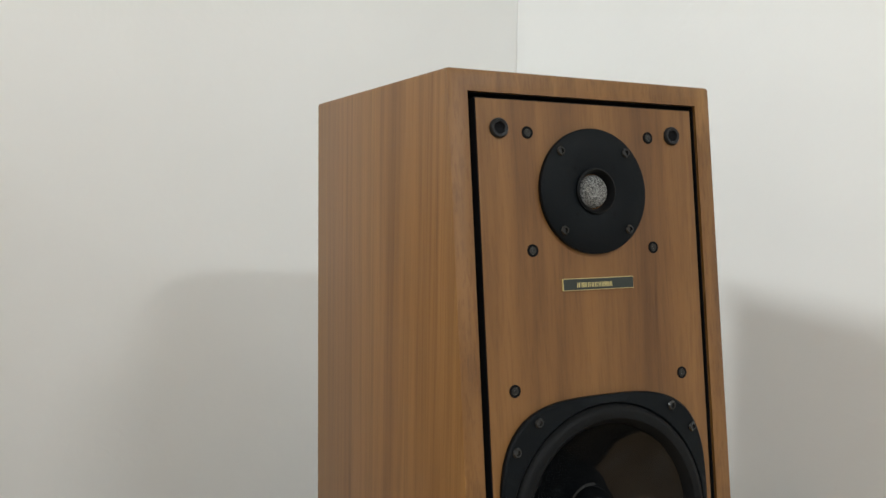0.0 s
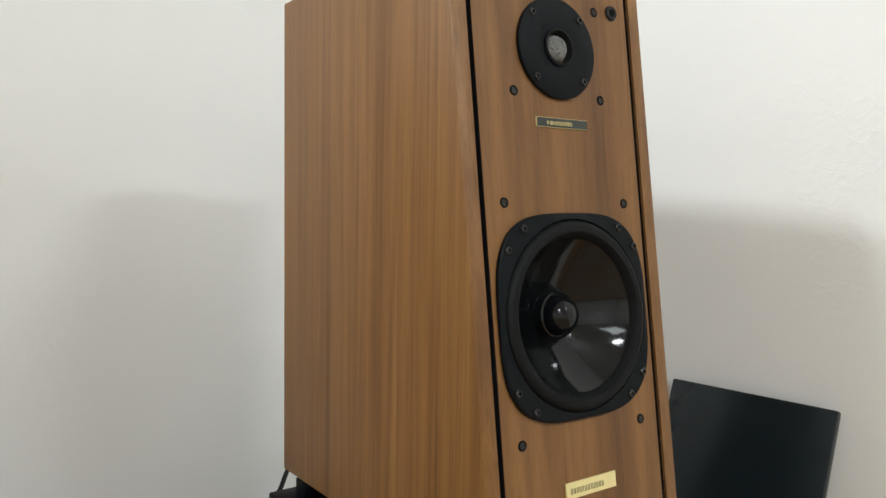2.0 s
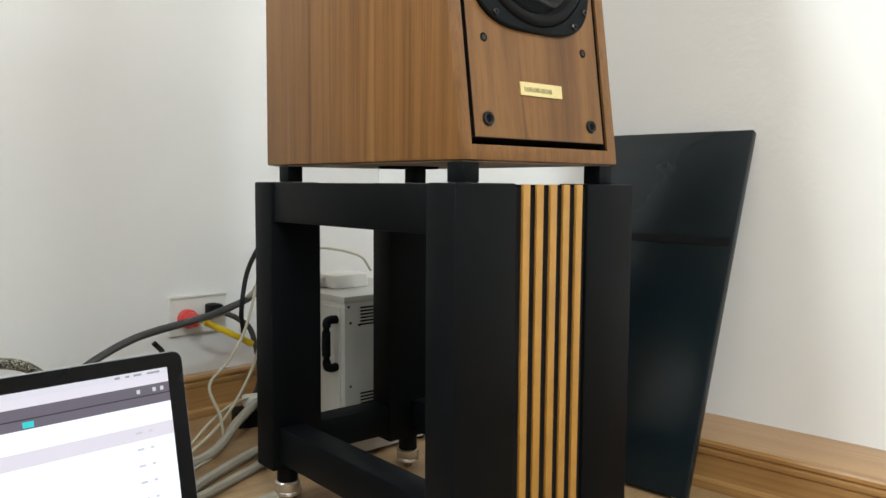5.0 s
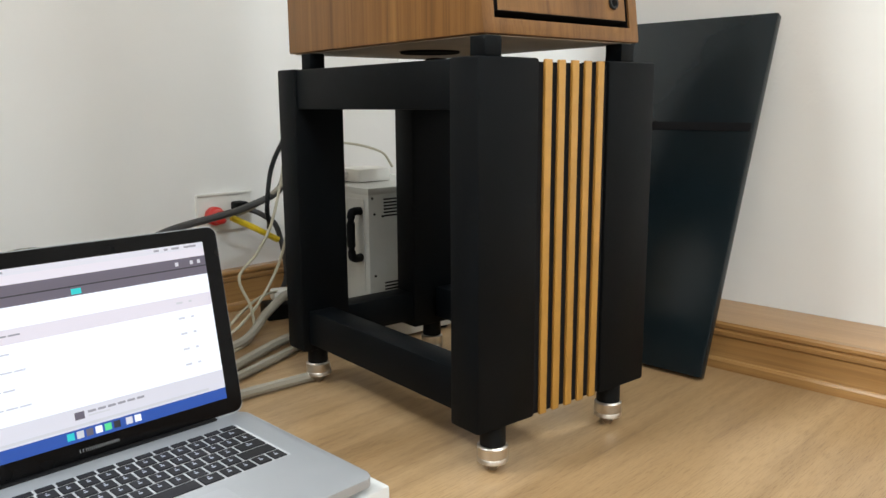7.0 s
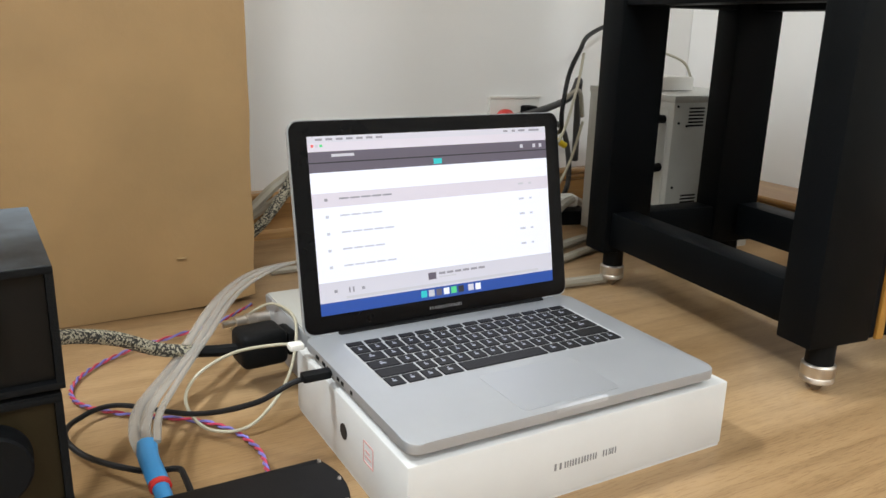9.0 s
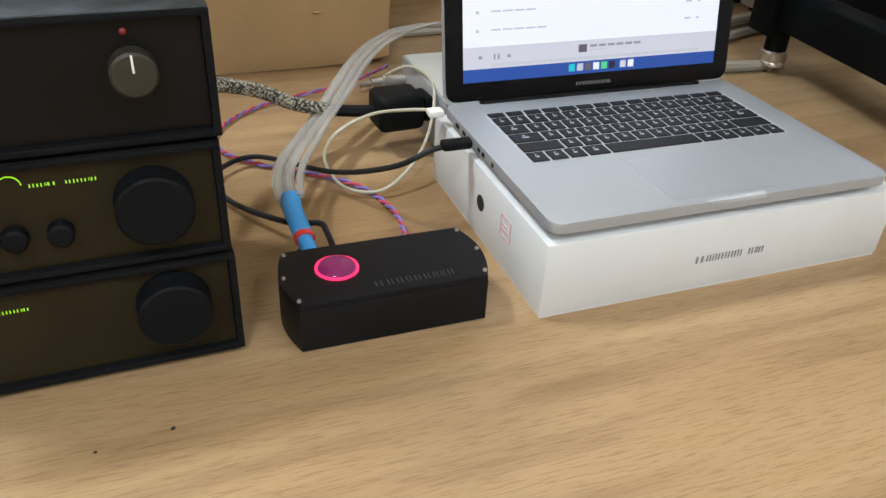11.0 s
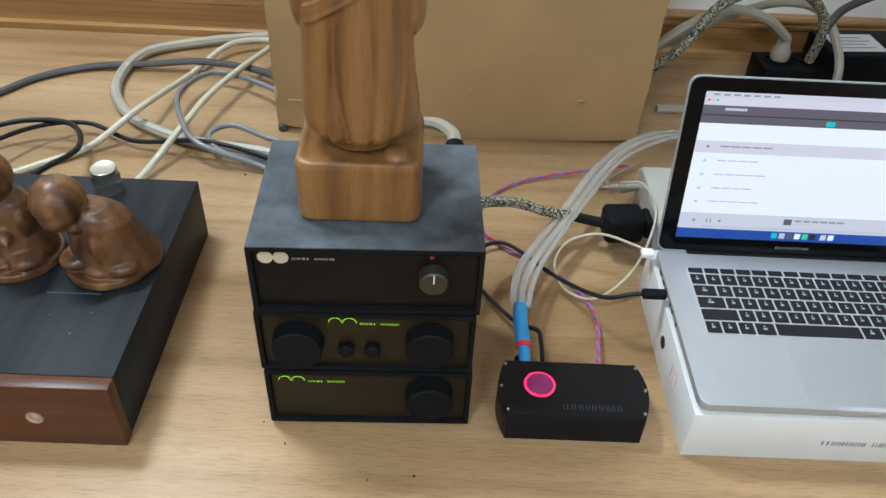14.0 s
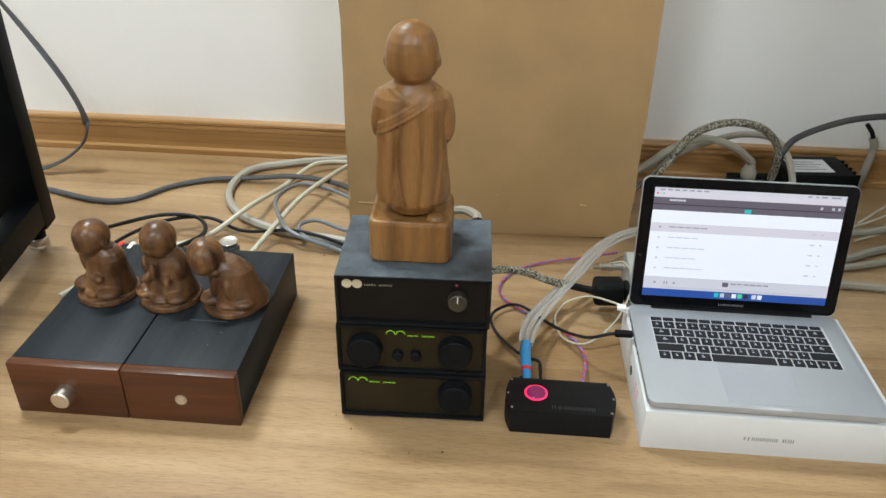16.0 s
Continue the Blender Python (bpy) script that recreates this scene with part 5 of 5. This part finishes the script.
cable("braided_power_cable", [(-0.1500, 0.7240, 0.0950), (-0.1350, 0.775, 0.1080), (-0.1095, 0.812, 0.1080), (-0.0600, 0.848, 0.0860), (-0.0150, 0.869, 0.0580), (0.0270, 0.8780, 0.0440)], 0.0072, M_BRAID, "black and cream braided power cable")
cable("power_lead", [(0.0255, 0.8778, 0.0444), (0.0450, 0.8720, 0.0440), (0.0660, 0.8640, 0.0455)], 0.0068, M_RUBBER, "black rubber end of the braided power cable")
cable("ribbon_cable", [(-0.0581, 0.6995, 0.0362), (-0.0588, 0.7350, 0.0390), (-0.0459, 0.7863, 0.0399), (0.0020, 0.8677, 0.0436), (0.0718, 0.9689, 0.0695), (0.1428, 1.0342, 0.0768), (0.2361, 1.0796, 0.0601), (0.3787, 1.1378, 0.0120)], 0.0022, M_FLAT, "milky flat sleeved signal cable", 2.4)
cable("ribbon_cable", [(-0.0521, 0.6994, 0.0402), (-0.0497, 0.7350, 0.0441), (-0.0317, 0.7863, 0.0440), (0.0193, 0.8708, 0.0498), (0.0880, 0.9691, 0.0755), (0.1631, 1.0272, 0.0818), (0.2570, 1.0635, 0.0614), (0.3992, 1.1167, 0.0120)], 0.0022, M_FLAT, "milky flat sleeved signal cable", 2.2)
cable("ribbon_cable", [(-0.0460, 0.7014, 0.0444), (-0.0364, 0.7451, 0.0455), (-0.0174, 0.7914, 0.0441), (0.0346, 0.8831, 0.0520), (0.1066, 0.9745, 0.0779), (0.1997, 1.0255, 0.0848), (0.2978, 1.0453, 0.0593), (0.4197, 1.0956, 0.0120)], 0.0020, M_FLAT, "milky flat sleeved signal cable", 1.8)
tp = thing("taped_plug", "signal plugs wrapped in blue and red tape", "plug", Matrix(), group="plugs")
part("blue_tape", tube([(-0.0530, 0.7076, 0.0419), (-0.0552, 0.6893, 0.0400), (-0.0544, 0.6709, 0.0377), (-0.0530, 0.6536, 0.0342)], 0.0060, 12, 5, flat=1.4), M_TAPE, tp)
part("red_band", tube([(-0.0530, 0.6531, 0.0342), (-0.0529, 0.6476, 0.0339)], 0.0070, 12, 3, flat=1.25), M_REDPLUG, tp)
part("blue_end", tube([(-0.0529, 0.6470, 0.0337), (-0.0528, 0.6323, 0.0331), (-0.0528, 0.6196, 0.0328)], 0.0058, 12, 4, flat=1.15), M_TAPE, tp)
single("plug", tube([(-0.0573, 0.6385, 0.0267), (-0.0575, 0.6197, 0.0261)], 0.0060, 12, 3), M_RUBBER, "black plug at the back of the converter", "plug", group="plugs")
cable("usb_cable", [(0.1076, 0.6946, 0.0790), (0.0740, 0.6980, 0.0760), (0.0400, 0.7120, 0.0560), (-0.0015, 0.7760, 0.0250), (-0.0608, 0.8532, 0.0120), (-0.0980, 0.8423, 0.0100), (-0.1109, 0.8072, 0.0120), (-0.0960, 0.7639, 0.0100), (-0.0586, 0.7015, 0.0203), (-0.0345, 0.6831, 0.0261), (-0.0316, 0.6638, 0.0276), (-0.0320, 0.6221, 0.0265)], 0.0027, M_BLACKCABLE, "black data cable from the laptop to the converter")
single("usb_plug", box(-0.024, -0.006, -0.0035, 0.003, 0.006, 0.0045, 0.002), M_RUBBER, "flat black data plug in the side of the laptop", "plug", pose(0.1030, 0.6946, 0.0795, 0, 0, 0), group="plugs")
cable("charger_cable", [(0.1037, 0.7649, 0.0802), (0.0855, 0.7834, 0.0773), (0.0513, 0.8241, 0.0591), (0.0149, 0.8301, 0.0390), (-0.0025, 0.8037, 0.0244), (0.0113, 0.7711, 0.0080), (0.0506, 0.7589, 0.0100), (0.0981, 0.7919, 0.0372), (0.1280, 0.8554, 0.0705), (0.1235, 0.9221, 0.0694), (0.1035, 0.9527, 0.0496), (0.0959, 1.0112, 0.0100), (0.1589, 1.0704, 0.0060)], 0.0017, M_WHITECABLE, "thin white charger cable looped beside the laptop")
single("charger_plug", box(-0.014, -0.0065, -0.0035, 0.001, 0.0065, 0.0035, 0.0022), M_WHITEPLASTIC, "white magnetic charger plug in the side of the laptop", "plug", pose(0.1042, 0.7649, 0.0807), group="plugs")


def twisted(pts):
    t = thing("twisted_wire", "thin red and violet twisted pair of wires", "cable", Matrix(), group="cables on the floor")
    line = spline(pts, 24)
    for k, (nm, mat) in enumerate((("red_wire", M_REDWIRE), ("violet_wire", M_BLUEWIRE))):
        out = []
        for i, c in enumerate(line):
            d = (line[min(i + 1, len(line) - 1)] - line[max(i - 1, 0)]).normalized()
            side = d.cross(Vector((-0.0502, -0.0454, 1.0174))).normalized()
            a = i * 0.75 + k * math.pi
            out.append(c + 0.0014 * (math.cos(a) * side + math.sin(a) * Vector((-0.0502, -0.0454, 1.0174))))
        part(nm, tube(out, 0.0013, 6, 1, smooth_line=False), mat, t)


twisted([(0.0291, 0.6241, 0.0250), (0.0324, 0.6485, 0.0217), (0.0437, 0.7279, 0.0040), (0.0169, 0.7904, 0.0040), (-0.0668, 0.8573, 0.0040), (-0.0971, 0.9047, 0.0040), (-0.0840, 0.9600, 0.0040), (-0.0266, 1.0115, 0.0040), (0.0761, 1.0343, 0.0120), (0.1223, 1.0090, 0.0404)])

cable("braided_power_cable", [(0.1104, 1.2793, 0.0100), (0.1976, 1.2628, 0.0665), (0.2487, 1.2641, 0.1218), (0.2857, 1.2685, 0.1800), (0.3516, 1.2779, 0.2078), (0.4240, 1.2904, 0.1987), (0.4727, 1.3045, 0.1592), (0.4877, 1.3118, 0.1124), (0.4876, 1.3224, 0.0667)], 0.0085, M_BRAID, "black and cream braided power cable arching by the wall")
cable("power_cable", [(0.0839, 1.2617, 0.0364), (0.1927, 1.2788, 0.0946), (0.2459, 1.2849, 0.1360), (0.3127, 1.2998, 0.1622), (0.3877, 1.3201, 0.1409), (0.4446, 1.3427, 0.0975)], 0.0085, M_GREYCABLE, "thick grey power cable arching into the power strip")
cable("power_cable", [(0.0707, 1.3478, 0.0120), (0.2073, 1.3241, 0.0752), (0.3108, 1.3396, 0.1244), (0.4178, 1.3608, 0.1523), (0.5005, 1.3624, 0.1371), (0.5131, 1.2767, 0.0968), (0.5064, 1.2486, 0.0416), (0.4651, 1.2467, 0.0090), (0.2141, 1.2324, 0.0090)], 0.0075, M_GREYCABLE, "thick grey power cable over the power strip")
cable("power_cable", [(0.4983, 1.3280, 0.1226), (0.5314, 1.3425, 0.1594), (0.6238, 1.3409, 0.2024), (0.7320, 1.3377, 0.2214), (0.7858, 1.3368, 0.2310), (0.8669, 1.3407, 0.2555), (0.9043, 1.3605, 0.2888), (0.9255, 1.3842, 0.2558), (0.9458, 1.4056, 0.1158)], 0.0072, M_DARKCABLE, "thick dark grey power cable running to the wall socket")
cable("power_cable", [(0.8344, 1.4027, 0.2214), (0.8579, 1.3774, 0.2071), (0.8788, 1.3586, 0.1767), (0.8949, 1.3603, 0.0748), (0.8533, 1.3677, 0.0100)], 0.0055, M_DARKCABLE, "dark grey cable from the black plug")
cable("power_cable", [(0.7875, 1.4009, 0.2066), (0.8086, 1.3607, 0.2231), (0.8465, 1.3398, 0.2478), (0.8840, 1.3325, 0.2707), (0.9104, 1.3475, 0.2171)], 0.0045, M_GREYCABLE, "pale grey cable from the red plug")
yel = cable("cable_sleeve", [(0.7751, 1.3604, 0.2130), (0.8193, 1.3520, 0.1887), (0.8703, 1.3461, 0.1590)], 0.0062, M_YELLOW, "bright yellow printed cable sleeve")
cable("power_cable", [(1.0636, 1.4272, 0.4137), (0.9132, 1.3454, 0.3796), (0.8525, 1.2983, 0.3493), (0.8208, 1.2867, 0.3038), (0.8039, 1.2781, 0.2384), (0.8186, 1.2959, 0.2014), (0.8499, 1.3476, 0.1867)], 0.0045, M_BLACKCABLE, "black cable looping beside the wall socket")
cable("thin_cable", [(0.8629, 1.2986, 0.3443), (0.8405, 1.2822, 0.2875), (0.8029, 1.2651, 0.2072), (0.7639, 1.2574, 0.1573), (0.7240, 1.2576, 0.1165), (0.7334, 1.2368, 0.0606), (0.7279, 1.2320, 0.0060), (0.6305, 1.1734, 0.0040)], 0.0028, M_WHITECABLE, "thin white cable hanging down by the socket")
cable("thin_cable", [(0.8538, 1.2758, 0.2165), (0.8270, 1.2748, 0.1371), (0.7814, 1.2664, 0.0753), (0.7139, 1.2357, 0.0385), (0.6420, 1.2273, 0.0060)], 0.0028, M_WHITECABLE, "thin white cable drooping to the floor")
cable("thin_cable", [(0.8934, 1.3266, 0.0512), (0.8103, 1.3039, 0.0633), (0.7273, 1.2679, 0.0457), (0.6647, 1.2498, 0.0060)], 0.0028, M_WHITECABLE, "thin white cable lying by the wall")
cable("power_cable", [(0.9803, 1.4012, 0.0120), (0.8619, 1.3029, 0.0561), (0.7820, 1.2597, 0.0401), (0.6937, 1.2148, 0.0090), (0.5471, 1.1938, 0.0090), (0.4007, 1.2128, 0.0090)], 0.0085, M_GREYCABLE, "thick grey power cable lying behind the laptop")
cable("power_cable", [(0.9118, 1.2066, 0.0090), (0.7685, 1.1717, 0.0120), (0.6397, 1.1195, 0.0090), (0.5605, 1.0814, 0.0080), (0.3984, 1.0738, 0.0080)], 0.0085, M_GREYCABLE, "thick grey power cable lying on the floor")
cable("power_cable", [(0.8889, 1.1521, 0.0080), (0.7798, 1.1319, 0.0080), (0.6736, 1.0922, 0.0080), (0.5652, 1.0547, 0.0080), (0.4185, 1.0313, 0.0080)], 0.0075, M_GREYCABLE, "pale grey power cable lying on the floor")
cable("power_cable", [(0.7150, 0.9850, 0.0090), (0.6775, 0.9803, 0.0090), (0.5625, 0.9897, 0.0090), (0.4596, 0.9892, 0.0090), (0.3447, 0.9771, 0.0090)], 0.0078, M_GREYCABLE, "grey power cable lying under the stand")
cable("supply_lead", [(0.8874, 1.1616, 0.3123), (0.8665, 1.1578, 0.3215), (0.8762, 1.1748, 0.3457), (0.9279, 1.1910, 0.3559), (1.0220, 1.1994, 0.3354), (1.0627, 1.2101, 0.3025)], 0.0024, M_WHITECABLE, "thin white adapter lead on the power supply")
dock = thing("black_adapter", "flat black adapter box on the floor by the wall", "adapter", pose(0.8244, 1.3253, 0.0000, 0, 0, -18))
part("body", box(0, 0, 0, 0.085, 0.060, 0.030, 0.003), M_RUBBER, dock)
wp = thing("white_plug_block", "small white plug block on the black adapter", "plug", pose(0.8315, 1.3104, 0.0412, 0, 0, -18))
part("body", box(0, 0, 0, 0.045, 0.035, 0.022, 0.004), M_WHITEPLASTIC, wp)
bag = single("spare_lead", tube([(0.7040, 1.3899, 0.0060), (0.7033, 1.3714, 0.0713), (0.7080, 1.3696, 0.1290), (0.7001, 1.3700, 0.1542)], 0.0085, 10), M_GREYCABLE, "short grey cable end standing up by the filter", "cable")
tip = single("cable_tip", tube([(0.7001, 1.3700, 0.1547), (0.6921, 1.3701, 0.1694), (0.6788, 1.3720, 0.1846)], 0.0048, 8), M_BLACKCABLE, "bare black cable tip", "cable")

# ---- crumbs on the floor ----
for x, y, r in ((-0.3036, 0.5318, 0.0018), (-0.1690, 0.4990, 0.0022), (-0.2149, 0.4927, 0.0016), (-0.4421, 1.0014, 0.0022), (-0.3300, 0.5578, 0.0014)):
    single("crumb", ellipsoid((0, 0, 0), (r * 0.9, r * 0.6, r * 0.5), bm=None, sub=1), M_DEBRIS, "tiny dark crumb on the wooden floor", "crumb", pose(x, y, r * 0.45, 0, 0, x * 900), group="crumbs")
